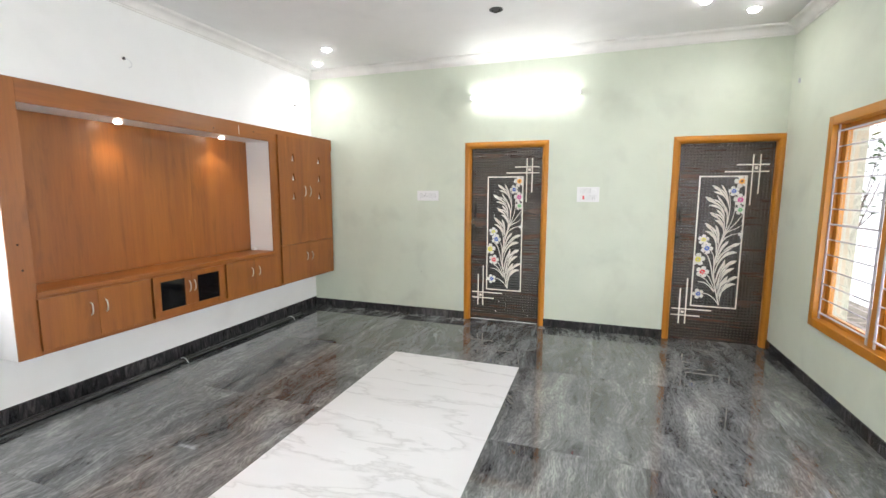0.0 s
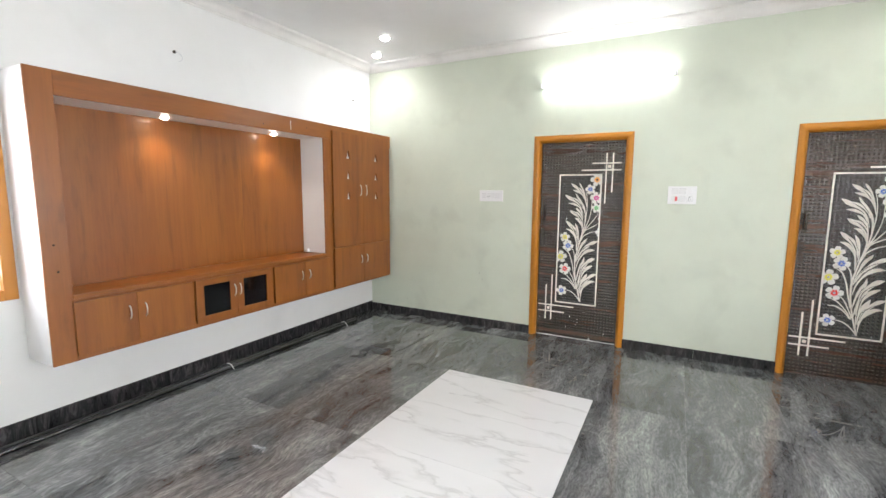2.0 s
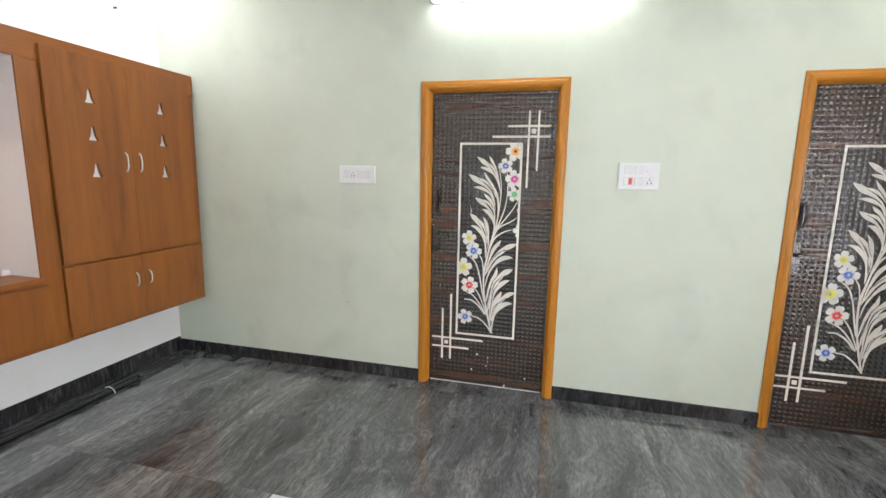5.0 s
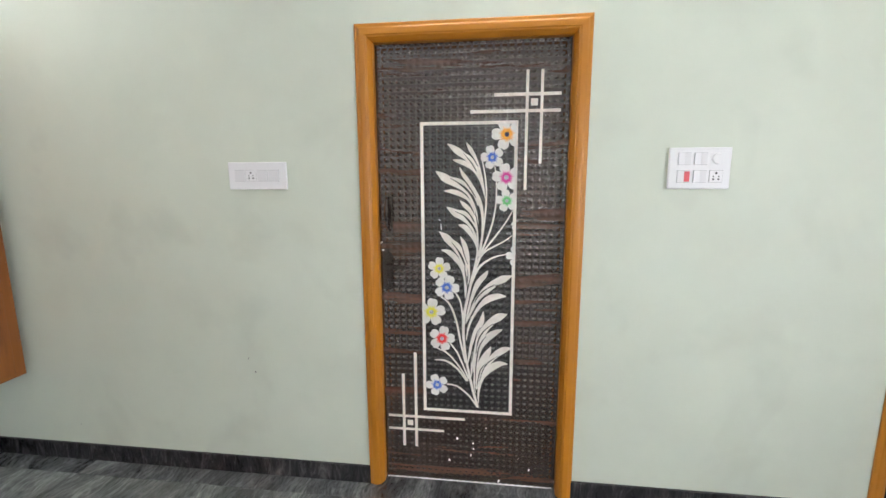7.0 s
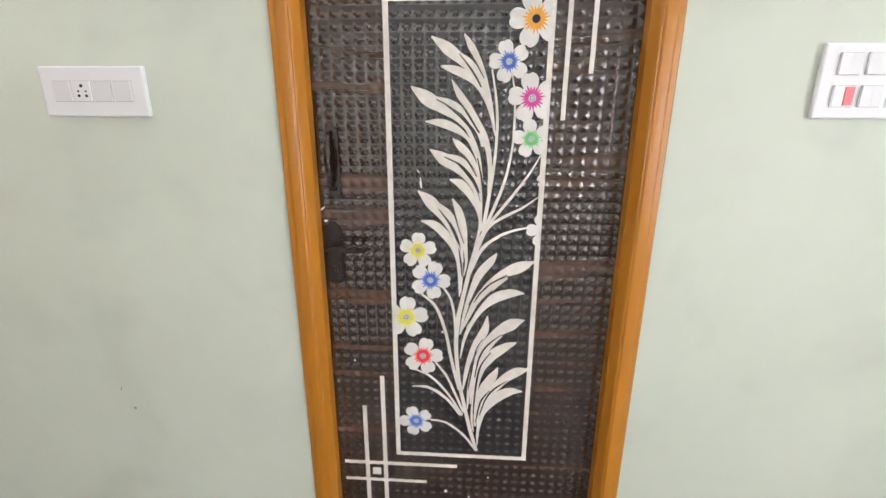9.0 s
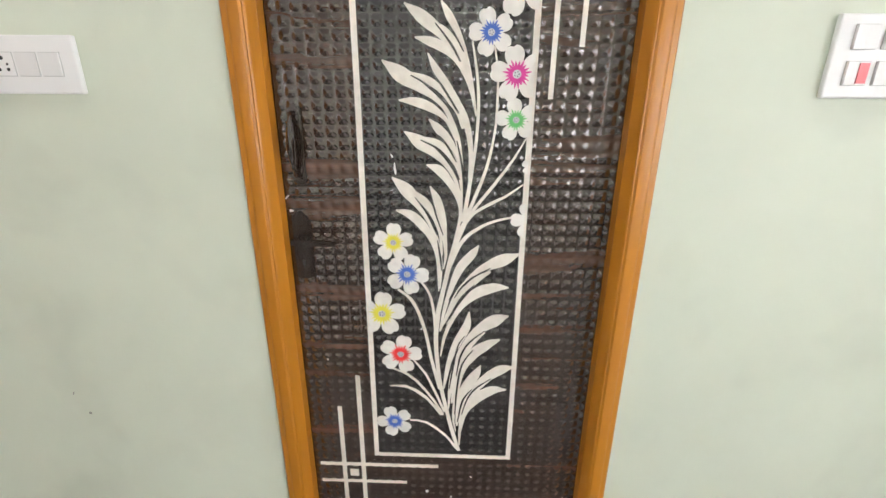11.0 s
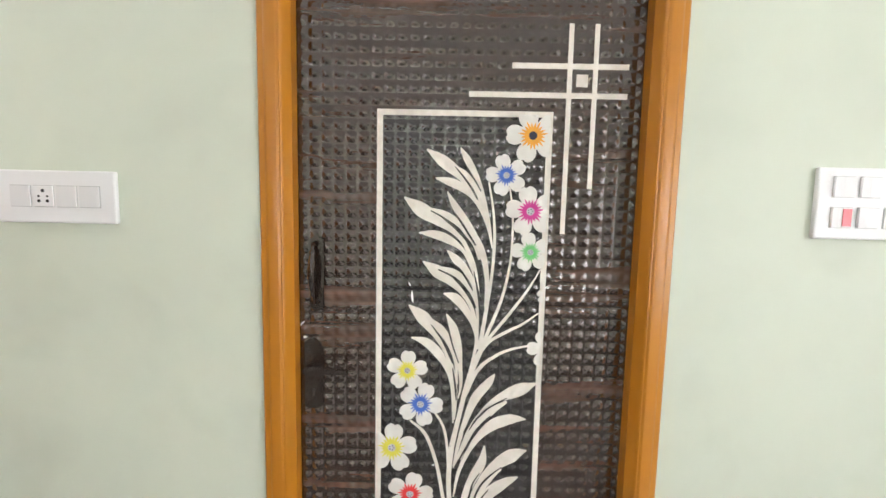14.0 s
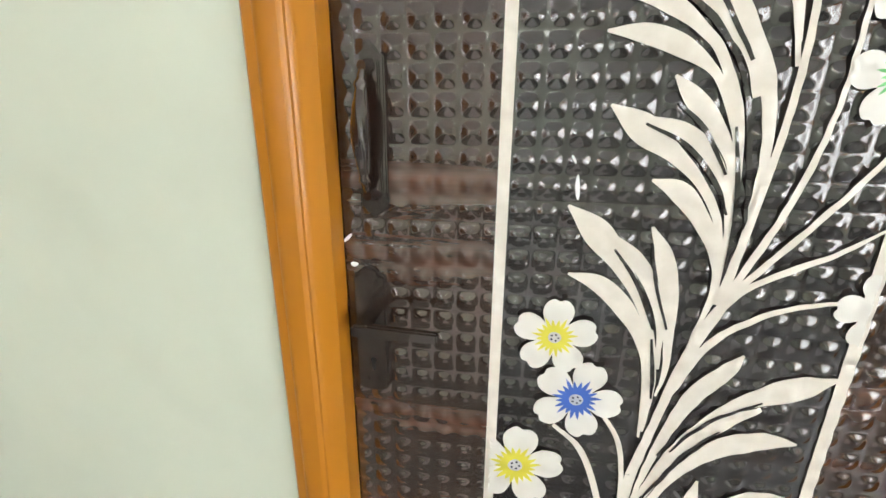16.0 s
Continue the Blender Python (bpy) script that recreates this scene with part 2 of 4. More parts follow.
def thing(name, at, label, category, group="", kind=""):
    ob = new(name)
    ob.location = at
    return tagged(ob, label, category, group, kind)


def part(name, bm, mat, parent=None, label="", smooth=False, angle=35):
    """Links a bmesh in world coordinates as one mesh, under parent where one is given."""
    me = bpy.data.meshes.new(name)
    bmesh.ops.recalc_face_normals(bm, faces=bm.faces)
    if smooth:
        for f in bm.faces:
            f.smooth = True
        for e in bm.edges:
            e.smooth = len(e.link_faces) < 2 or e.calc_face_angle(0) < radians(angle)
    bm.to_mesh(me)
    bm.free()
    me.materials.append(mat)
    ob = new(name, me)
    if parent:
        ob.parent = parent
        if parent.parent is None:
            ob.matrix_parent_inverse = parent.matrix_basis.inverted()
    if label:
        ob["label"] = label
    return ob


def solo(name, bm, mat, label, category, group="", kind="", smooth=False):
    return tagged(part(name, bm, mat, None, "", smooth), label, category, group, kind)


# ---- walls, ceiling, ground ----
def wall_across(name, x0, x1, y0, y1, holes, mat, label):
    """A wall along x with openings (x0, x1, z0, z1)."""
    bm = bmesh.new()
    x = x0
    for a, b, lo, hi in holes:
        box(bm, x, a, y0, y1, 0, H)
        if lo > 0:
            box(bm, a, b, y0, y1, 0, lo)
        box(bm, a, b, y0, y1, hi, H)
        x = b
    box(bm, x, x1, y0, y1, 0, H)
    return solo(name, bm, mat, label, "wall", kind="structure")


def wall_along(name, x0, x1, y0, y1, holes, mat, label):
    bm = bmesh.new()
    y = y0
    for a, b, lo, hi in holes:
        box(bm, x0, x1, y, a, 0, H)
        box(bm, x0, x1, a, b, 0, lo)
        box(bm, x0, x1, a, b, hi, H)
        y = b
    box(bm, x0, x1, y, y1, 0, H)
    return solo(name, bm, mat, label, "wall", kind="structure")


LEFT_WIN = (-5.90, -3.535, 0.88, 2.115)
RIGHT_WIN = (-4.55, -0.865, 0.50, 2.13)


def inset(win, d):
    return (win[0] + d, win[1] - d, win[2] + d, win[3] - d)


wall_across("wall_north", -0.23, W + 0.23, 0, 0.23, [(c - 0.46, c + 0.465, 0, 2.115) for c in DOOR_X], green_paint,
            "pale green painted wall with two dark doors")
wall_along("wall_west", -0.23, 0, BACK, 0, [inset(LEFT_WIN, 0.058)], white_paint, "white painted wall behind the television cabinet")
wall_along("wall_east", W, W + 0.23, BACK, 0, [inset(RIGHT_WIN, 0.03)], green_paint, "pale green painted wall with a barred window")
wall_across("wall_south", -0.23, W + 0.23, BACK - 0.2, BACK, [], green_paint, "plain pale green painted wall closing the room")
solo("ceiling", boxed(-0.23, W + 0.23, BACK - 0.2, 0.23, H, H + 0.15), ceiling_paint, "plain white painted ceiling", "ceiling", kind="structure")
solo("ground", boxed(-60, 60, -60, 60, -0.5, -0.3), soil, "bare earth ground outside the house", "ground", kind="structure")


def cornice():
    """Plaster cornice, a cove with beads, along the four walls."""
    root = thing("cornice", (0, 0, H), "off-white moulded plaster cornice under the ceiling", "cornice", kind="structure")
    prof = [(0, 0.092), (0.012, 0.092), (0.014, 0.080), (0.022, 0.076)]
    prof += [(0.085 - 0.060 * math.cos(a * math.pi / 12), 0.076 - 0.052 * math.sin(a * math.pi / 12)) for a in range(1, 7)]
    prof += [(0.092, 0.020), (0.100, 0.014), (0.104, 0.0), (0, 0)]
    for p, q, inward in (((0, 0), (W, 0), (0, -1)), ((W, 0), (W, BACK), (-1, 0)), ((W, BACK), (0, BACK), (0, 1)), ((0, BACK), (0, 0), (1, 0))):
        bm = bmesh.new()
        d = Vector((q[0] - p[0], q[1] - p[1])).normalized()
        ends = []
        for base, s in ((p, 1), (q, -1)):
            ends.append([bm.verts.new((base[0] + inward[0] * o + d.x * s * o, base[1] + inward[1] * o + d.y * s * o, H - 0.001 - dn)) for o, dn in prof])
        n = len(prof)
        for k in range(n):
            bm.faces.new((ends[0][k], ends[0][(k + 1) % n], ends[1][(k + 1) % n], ends[1][k]))
        part("cornice_run", bm, cornice_paint, root, smooth=True)
        # cast leaves in the cove, turned by turns
        relief = bmesh.new()
        length = (Vector(q) - Vector(p)).length
        count = int(length / 0.062)
        side = Vector((inward[0], inward[1], 0))
        along = Vector((d.x, d.y, 0))
        face = (side + Vector((0, 0, -1))).normalized()
        for k in range(2, count - 1):
            c = Vector((p[0], p[1], H)) + along * (0.062 * k) + side * 0.036 + Vector((0, 0, -0.036))
            lean = 0.75 if k % 2 else -0.75
            long_axis = (along * math.cos(lean) + face.cross(along) * math.sin(lean)).normalized()
            basis = Matrix((long_axis, face.cross(long_axis), face)).transposed().to_4x4()
            bmesh.ops.create_uvsphere(relief, u_segments=8, v_segments=5, radius=1.0, matrix=Matrix.Translation(c) @ basis @ Matrix.Diagonal((0.034, 0.013, 0.009, 1)))
        part("cornice_relief", relief, cornice_paint, root, smooth=True)


cornice()


# ---- doors ----
LEAF_Y = 0.055
PITCH_U, PITCH_V, RISE = 0.0303, 0.0303, 0.0036
STUD_U, STUD_V = -0.280, 1.912


def emboss(u, v):
    """Height of the embossed domes over the leaf, one to a pitch."""
    a = 0.5 + 0.5 * np.cos((u - STUD_U) * math.tau / PITCH_U)
    b = 0.5 + 0.5 * np.cos((v - STUD_V) * math.tau / PITCH_V)
    return RISE * (a * (1.4 - 0.4 * a)) * (b * (1.4 - 0.4 * b))


def skin(name, U, V, lift, mat, parent, label=""):
    """A sheet over the leaf that follows its studs; U, V are grids."""
    n, m = U.shape
    studs = emboss(U, V)
    Y = LEAF_Y - (studs if lift < 0.0005 else 0.55 * RISE + 0.45 * studs) - lift
    verts = np.stack([U, Y, V], -1).reshape(-1, 3)
    idx = np.arange(n * m).reshape(n, m)
    quads = np.stack([idx[:-1, :-1], idx[1:, :-1], idx[1:, 1:], idx[:-1, 1:]], -1).reshape(-1, 4)
    me = bpy.data.meshes.new(name)
    me.from_pydata(verts.tolist(), [], quads.tolist())
    me.update()
    if me.polygons and sum(p.normal.y for p in me.polygons[:40]) > 0:
        me.flip_normals()
    me.polygons.foreach_set("use_smooth", [True] * len(me.polygons))
    me.materials.append(mat)
    ob = new(name, me)
    ob.parent = parent
    if label:
        ob["label"] = label
    return ob


PANEL = (-0.218, 0.207, 0.375, 1.738)


def sheet(name, u0, u1, v0, v1, lift, mat, parent, label="", step=0.0023):
    n, m = max(2, int((u1 - u0) / step) + 1), max(2, int((v1 - v0) / step) + 1)
    U, V = np.meshgrid(np.linspace(u0, u1, n), np.linspace(v0, v1, m), indexing="ij")
    return skin(name, U, V, lift, mat, parent, label)


def door(name, label):
    root = thing(name, (0, 0, 0), label, "door", "doors in the green wall", "structure")
    half, top = 0.482, 2.132
    # moulded frame: across from the outer edge, depth
    prof = [(0, 0.10), (0, -0.008), (0.004, -0.012), (0.016, -0.014), (0.019, -0.0165), (0.024, -0.018), (0.044, -0.018), (0.047, -0.0165), (0.049, -0.014),
            (0.052, -0.0145), (0.055, -0.012), (0.058, -0.006), (0.070, 0.014), (0.070, 0.052), (0.062, 0.052), (0.062, 0.10)]
    right, slim = 0.488, 1.0
    for piece, mat, ends in (("jamb", teak, lambda a: ((-half + a, 0.0), (-half + a, top - a))), ("jamb", teak, lambda a: ((right - slim * a, 0.0), (right - slim * a, top - a))),
                             ("head", teak_flat, lambda a: ((-half + a, top - a), (right - slim * a, top - a)))):
        bm = bmesh.new()
        ring = [[bm.verts.new((ends(a)[k][0], d, ends(a)[k][1])) for a, d in prof] for k in (0, 1)]
        n = len(prof)
        for k in range(n):
            bm.faces.new((ring[0][k], ring[0][(k + 1) % n], ring[1][(k + 1) % n], ring[1][k]))
        bm.faces.new(ring[0])
        bm.faces.new(ring[1][::-1])
        part(piece, bm, mat, root, "varnished orange-brown moulded wood", smooth=True, angle=25)
    part("leaf_core", boxed(-0.4185, 0.4245, LEAF_Y + 0.001, LEAF_Y + 0.035, 0.006, 2.0685), wenge, root, "dark wenge door leaf")
    sheet("leaf_face", -0.4115, 0.4175, 0.006, 2.0615, 0.0, wenge, root, "dark wenge laminate embossed with rows of small studs")
    u0, u1, v0, v1 = PANEL
    sheet("printed_panel", u0 + 0.004, u1 - 0.004, v0 + 0.004, v1 - 0.004, 0.0003, dark_print, root, "black printed panel with white leaves and flowers")

    layer = [0]

    def next_lift():
        layer[0] += 1
        return 0.0006 + 0.00003 * layer[0]

    def bar(a, b, c, d):
        sheet("printed_bar", a, b, c, d, next_lift(), cream, root, step=0.0035)

    bar(u0, u0 + 0.014, v0, v1)
    bar(u1 - 0.014, u1, v0, v1)
    bar(u0 + 0.014, u1 - 0.014, v1 - 0.014, v1)
    bar(u0 + 0.014, u1 - 0.014, v0, v0 + 0.014)
    # crossed bars in two corners
    bar(0.236, 0.248, 1.444, 1.942)
    bar(0.297, 0.309, 1.556, 1.942)
    bar(0.104, 0.382, 1.838, 1.851)
    bar(0.003, 0.382, 1.770, 1.783)
    bar(0.258, 0.286, 1.797, 1.826)
    bar(-0.324, -0.310, 0.178, 0.560)
    bar(-0.263, -0.249, 0.178, 0.672)
    bar(-0.394, -0.017, 0.332, 0.345)
    bar(-0.394, -0.118, 0.263, 0.276)
    bar(-0.300, -0.272, 0.290, 0.318)

    def strip(nm, *knots, ink=cream):
        """A printed leaf or stem: a smooth line through its knots (u, v, width)."""
        k = np.array(knots)
        k = np.vstack([2 * k[0] - k[1], k, 2 * k[-1] - k[-2]])
        rows = []
        for i in range(1, len(k) - 2):
            n = max(4, int(np.hypot(*(k[i + 1] - k[i])[:2]) / 0.004))
            s = np.linspace(0, 1, n, endpoint=i == len(k) - 3)[:, None]
            rows.append(0.5 * (2 * k[i] + (k[i + 1] - k[i - 1]) * s + (2 * k[i - 1] - 5 * k[i] + 4 * k[i + 1] - k[i + 2]) * s ** 2
                               + (3 * k[i] - k[i - 1] - 3 * k[i + 1] + k[i + 2]) * s ** 3))
        line = np.vstack(rows)
        du, dv = np.gradient(line[:, 0]), np.gradient(line[:, 1])
        ln = np.hypot(du, dv)
        side = np.maximum(line[:, 2], 0.0015)[:, None] * np.linspace(-0.5, 0.5, 9)[None, :]
        U = np.clip(line[:, 0:1] - (dv / ln)[:, None] * side, u0 + 0.006, u1 - 0.006)
        return skin(nm, U, line[:, 1:2] + (du / ln)[:, None] * side, next_lift(), ink, root)

    strip("printed_leaf", (-0.096, 1.644, 0.0030), (-0.056, 1.616, 0.0282), (-0.013, 1.582, 0.0206), (0.025, 1.537, 0.0083), (0.056, 1.469, 0.0056), (0.072, 1.405, 0.0030))
    strip("printed_leaf", (-0.028, 1.605, 0.0041), (0.001, 1.584, 0.0130), (0.031, 1.541, 0.0145), (0.052, 1.490, 0.0084), (0.066, 1.427, 0.0039))
    strip("printed_leaf", (-0.014, 1.649, 0.0030), (0.003, 1.621, 0.0167), (0.024, 1.581, 0.0166), (0.042, 1.537, 0.0111), (0.057, 1.483, 0.0075), (0.068, 1.427, 0.0038))
    strip("printed_leaf", (-0.073, 1.575, 0.0030), (-0.044, 1.568, 0.0180), (-0.013, 1.556, 0.0209), (0.018, 1.531, 0.0113), (0.044, 1.492, 0.0083), (0.060, 1.448, 0.0056), (0.070, 1.405, 0.0030))
    strip("printed_leaf", (-0.150, 1.527, 0.0030), (-0.109, 1.498, 0.0351), (-0.065, 1.470, 0.0225), (-0.025, 1.443, 0.0122), (0.005, 1.408, 0.0105), (0.031, 1.332, 0.0119), (0.042, 1.185, 0.0042))
    strip("printed_leaf", (-0.087, 1.501, 0.0043), (-0.043, 1.484, 0.0162), (-0.005, 1.453, 0.0175), (0.024, 1.417, 0.0096), (0.040, 1.376, 0.0078))
    strip("printed_leaf", (-0.044, 1.542, 0.0030), (-0.026, 1.510, 0.0160), (-0.002, 1.476, 0.0188), (0.025, 1.436, 0.0150), (0.047, 1.391, 0.0153), (0.060, 1.317, 0.0109), (0.055, 1.217, 0.0042))
    strip("printed_leaf", (-0.113, 1.440, 0.0030), (-0.076, 1.437, 0.0193), (-0.040, 1.425, 0.0208), (-0.005, 1.401, 0.0097), (0.018, 1.364, 0.0098), (0.034, 1.317, 0.0089), (0.040, 1.256, 0.0082))
    strip("printed_leaf", (-0.041, 1.397, 0.0030), (-0.020, 1.376, 0.0199), (0.005, 1.349, 0.0182), (0.028, 1.309, 0.0099), (0.039, 1.256, 0.0081))
    strip("printed_leaf", (-0.101, 1.368, 0.0030), (-0.065, 1.344, 0.0314), (-0.030, 1.318, 0.0191), (0.001, 1.288, 0.0113), (0.025, 1.248, 0.0092), (0.037, 1.193, 0.0083), (0.039, 1.145, 0.0063))
    strip("printed_leaf", (-0.063, 1.355, 0.0045), (-0.024, 1.342, 0.0171), (0.007, 1.317, 0.0161), (0.029, 1.279, 0.0081), (0.039, 1.233, 0.0062))
    strip("printed_leaf", (-0.048, 1.289, 0.0031), (-0.018, 1.277, 0.0232), (0.008, 1.248, 0.0194), (0.031, 1.206, 0.0125), (0.038, 1.161, 0.0095), (0.021, 1.087, 0.0030))
    strip("printed_leaf", (-0.135, 1.257, 0.0032), (-0.100, 1.226, 0.0330), (-0.067, 1.185, 0.0208), (-0.040, 1.140, 0.0127), (-0.021, 1.086, 0.0110), (-0.012, 1.027, 0.0090), (-0.014, 0.956, 0.0045))
    strip("printed_leaf", (-0.082, 1.223, 0.0064), (-0.052, 1.195, 0.0182), (-0.028, 1.157, 0.0158), (-0.014, 1.111, 0.0084), (-0.009, 1.052, 0.0055))
    strip("printed_leaf", (-0.040, 1.236, 0.0031), (-0.022, 1.200, 0.0209), (-0.009, 1.152, 0.0200), (-0.003, 1.103, 0.0131), (0.001, 1.052, 0.0077), (-0.005, 1.013, 0.0030))
    strip("printed_leaf", (-0.128, 1.173, 0.0033), (-0.091, 1.162, 0.0216), (-0.059, 1.133, 0.0239), (-0.035, 1.094, 0.0142), (-0.020, 1.043, 0.0109), (-0.017, 0.947, 0.0030))
    strip("printed_leaf", (0.087, 1.081, 0.0032), (0.070, 1.056, 0.0219), (0.039, 1.016, 0.0236), (0.016, 0.957, 0.0146), (-0.001, 0.894, 0.0104), (-0.014, 0.829, 0.0036))
    strip("printed_leaf", (0.194, 1.059, 0.0050), (0.151, 1.041, 0.0340), (0.099, 1.016, 0.0206), (0.060, 0.980, 0.0135), (0.028, 0.931, 0.0125), (0.006, 0.876, 0.0092), (-0.014, 0.825, 0.0036))
    strip("printed_leaf", (0.120, 1.009, 0.0067), (0.079, 0.980, 0.0194), (0.047, 0.944, 0.0167), (0.022, 0.895, 0.0104), (0.003, 0.848, 0.0071))
    strip("printed_leaf", (0.171, 0.962, 0.0034), (0.134, 0.962, 0.0255), (0.090, 0.947, 0.0304), (0.053, 0.914, 0.0185), (0.023, 0.867, 0.0116), (0.000, 0.810, 0.0095), (-0.012, 0.743, 0.0036))
    strip("printed_leaf", (0.067, 0.887, 0.0035), (0.060, 0.841, 0.0239), (0.035, 0.789, 0.0241), (0.015, 0.734, 0.0147), (0.004, 0.674, 0.0112), (-0.002, 0.633, 0.0038))
    strip("printed_leaf", (0.176, 0.878, 0.0035), (0.138, 0.862, 0.0366), (0.091, 0.829, 0.0253), (0.054, 0.778, 0.0169), (0.030, 0.711, 0.0147), (0.017, 0.634, 0.0114), (0.013, 0.562, 0.0039))
    strip("printed_leaf", (0.111, 0.826, 0.0072), (0.072, 0.786, 0.0205), (0.043, 0.725, 0.0163), (0.028, 0.645, 0.0100), (0.022, 0.583, 0.0051))
    strip("printed_leaf", (0.156, 0.803, 0.0036), (0.122, 0.786, 0.0270), (0.080, 0.752, 0.0321), (0.051, 0.696, 0.0173), (0.035, 0.615, 0.0129), (0.028, 0.531, 0.0079), (0.035, 0.478, 0.0030))
    strip("printed_leaf", (0.104, 0.716, 0.0037), (0.088, 0.682, 0.0281), (0.058, 0.632, 0.0268), (0.042, 0.574, 0.0140), (0.036, 0.506, 0.0040))
    strip("printed_leaf", (0.198, 0.714, 0.0055), (0.158, 0.701, 0.0316), (0.108, 0.663, 0.0215), (0.071, 0.612, 0.0138), (0.048, 0.542, 0.0103), (0.038, 0.499, 0.0052))
    strip("printed_leaf", (0.135, 0.672, 0.0075), (0.091, 0.630, 0.0181), (0.061, 0.570, 0.0137), (0.047, 0.500, 0.0066))
    strip("printed_leaf", (0.182, 0.636, 0.0038), (0.140, 0.632, 0.0289), (0.096, 0.603, 0.0334), (0.064, 0.554, 0.0168), (0.049, 0.489, 0.0104), (0.047, 0.428, 0.0040))
    strip("printed_vein", (-0.027, 1.604, 0.0027), (-0.007, 1.581, 0.0040), (0.013, 1.555, 0.0054), (0.031, 1.524, 0.0040), ink=dark_print)
    strip("printed_vein", (-0.004, 1.613, 0.0027), (0.018, 1.579, 0.0040), (0.038, 1.545, 0.0027), ink=dark_print)
    strip("printed_vein", (-0.084, 1.495, 0.0027), (-0.051, 1.477, 0.0040), (-0.014, 1.450, 0.0068), (0.017, 1.411, 0.0040), ink=dark_print)
    strip("printed_vein", (-0.035, 1.503, 0.0027), (-0.007, 1.466, 0.0054), (0.029, 1.411, 0.0040), ink=dark_print)
    strip("printed_vein", (0.009, 1.425, 0.0027), (0.032, 1.373, 0.0054), (0.047, 1.302, 0.0054), (0.057, 1.222, 0.0027), ink=dark_print)
    strip("printed_vein", (-0.063, 1.349, 0.0027), (-0.019, 1.327, 0.0054), (0.016, 1.289, 0.0054), (0.034, 1.253, 0.0027), ink=dark_print)
    strip("printed_vein", (-0.033, 1.370, 0.0027), (-0.003, 1.343, 0.0054), (0.025, 1.297, 0.0027), ink=dark_print)
    strip("printed_vein", (0.026, 1.347, 0.0027), (0.039, 1.287, 0.0054), (0.044, 1.233, 0.0040), (0.044, 1.169, 0.0027), ink=dark_print)
    strip("printed_vein", (-0.078, 1.207, 0.0027), (-0.048, 1.166, 0.0054), (-0.021, 1.107, 0.0040), ink=dark_print)
    strip("printed_vein", (-0.038, 1.217, 0.0027), (-0.026, 1.165, 0.0040), (-0.006, 1.108, 0.0027), ink=dark_print)
    strip("printed_vein", (-0.021, 1.094, 0.0027), (-0.013, 1.044, 0.0054), (-0.010, 1.009, 0.0027), ink=dark_print)
    strip("printed_vein", (0.120, 1.018, 0.0027), (0.075, 0.991, 0.0054), (0.044, 0.960, 0.0054), (0.025, 0.929, 0.0027), ink=dark_print)
    strip("printed_vein", (0.071, 1.029, 0.0027), (0.040, 0.983, 0.0040), (0.010, 0.921, 0.0027), ink=dark_print)
    strip("printed_vein", (0.079, 0.970, 0.0027), (0.045, 0.931, 0.0054), (0.019, 0.882, 0.0054), (-0.010, 0.825, 0.0027), ink=dark_print)
    strip("printed_vein", (0.111, 0.829, 0.0027), (0.069, 0.790, 0.0054), (0.046, 0.747, 0.0054), (0.034, 0.679, 0.0027), ink=dark_print)
    strip("printed_vein", (0.056, 0.812, 0.0027), (0.037, 0.777, 0.0040), (0.025, 0.711, 0.0054), (0.014, 0.634, 0.0027), ink=dark_print)
    strip("printed_vein", (0.080, 0.767, 0.0027), (0.050, 0.716, 0.0054), (0.037, 0.635, 0.0054), (0.032, 0.542, 0.0027), ink=dark_print)
    strip("printed_vein", (0.135, 0.672, 0.0027), (0.091, 0.636, 0.0054), (0.068, 0.598, 0.0040), (0.052, 0.543, 0.0027), ink=dark_print)
    strip("printed_vein", (0.081, 0.635, 0.0027), (0.054, 0.591, 0.0054), (0.040, 0.514, 0.0027), ink=dark_print)
    strip("printed_stem", (0.057, 1.568, 0.0041), (0.069, 1.503, 0.0056), (0.075, 1.434, 0.0072), (0.072, 1.347, 0.0075), (0.060, 1.248, 0.0093), (0.045, 1.145, 0.0112))
    strip("printed_stem", (0.108, 1.557, 0.0041), (0.117, 1.503, 0.0041), (0.119, 1.434, 0.0057), (0.115, 1.362, 0.0058), (0.096, 1.272, 0.0077), (0.051, 1.153, 0.0094))
    strip("printed_stem", (0.192, 1.355, 0.0029), (0.163, 1.303, 0.0059), (0.120, 1.242, 0.0079), (0.077, 1.186, 0.0079), (0.047, 1.145, 0.0096))
    strip("printed_stem", (0.192, 1.243, 0.0031), (0.152, 1.214, 0.0063), (0.107, 1.190, 0.0079), (0.069, 1.165, 0.0081), (0.039, 1.125, 0.0097))
    strip("printed_stem", (0.191, 1.161, 0.0032), (0.133, 1.150, 0.0064), (0.086, 1.129, 0.0081), (0.043, 1.091, 0.0099), (0.010, 1.018, 0.0099))
    strip("printed_stem", (0.066, 1.174, 0.0079), (0.039, 1.120, 0.0146), (0.017, 1.053, 0.0132), (-0.002, 0.966, 0.0119), (-0.019, 0.884, 0.0140))
    strip("printed_stem", (-0.019, 0.884, 0.0140), (-0.025, 0.790, 0.0126), (-0.015, 0.673, 0.0113), (0.004, 0.572, 0.0117), (0.026, 0.477, 0.0120), (0.046, 0.406, 0.0103))
    strip("printed_stem", (-0.068, 0.981, 0.0050), (-0.042, 0.938, 0.0069), (-0.031, 0.884, 0.0070), (-0.027, 0.828, 0.0072))
    strip("printed_stem", (-0.128, 0.953, 0.0052), (-0.088, 0.915, 0.0087), (-0.058, 0.836, 0.0089), (-0.037, 0.732, 0.0094), (-0.014, 0.633, 0.0095))
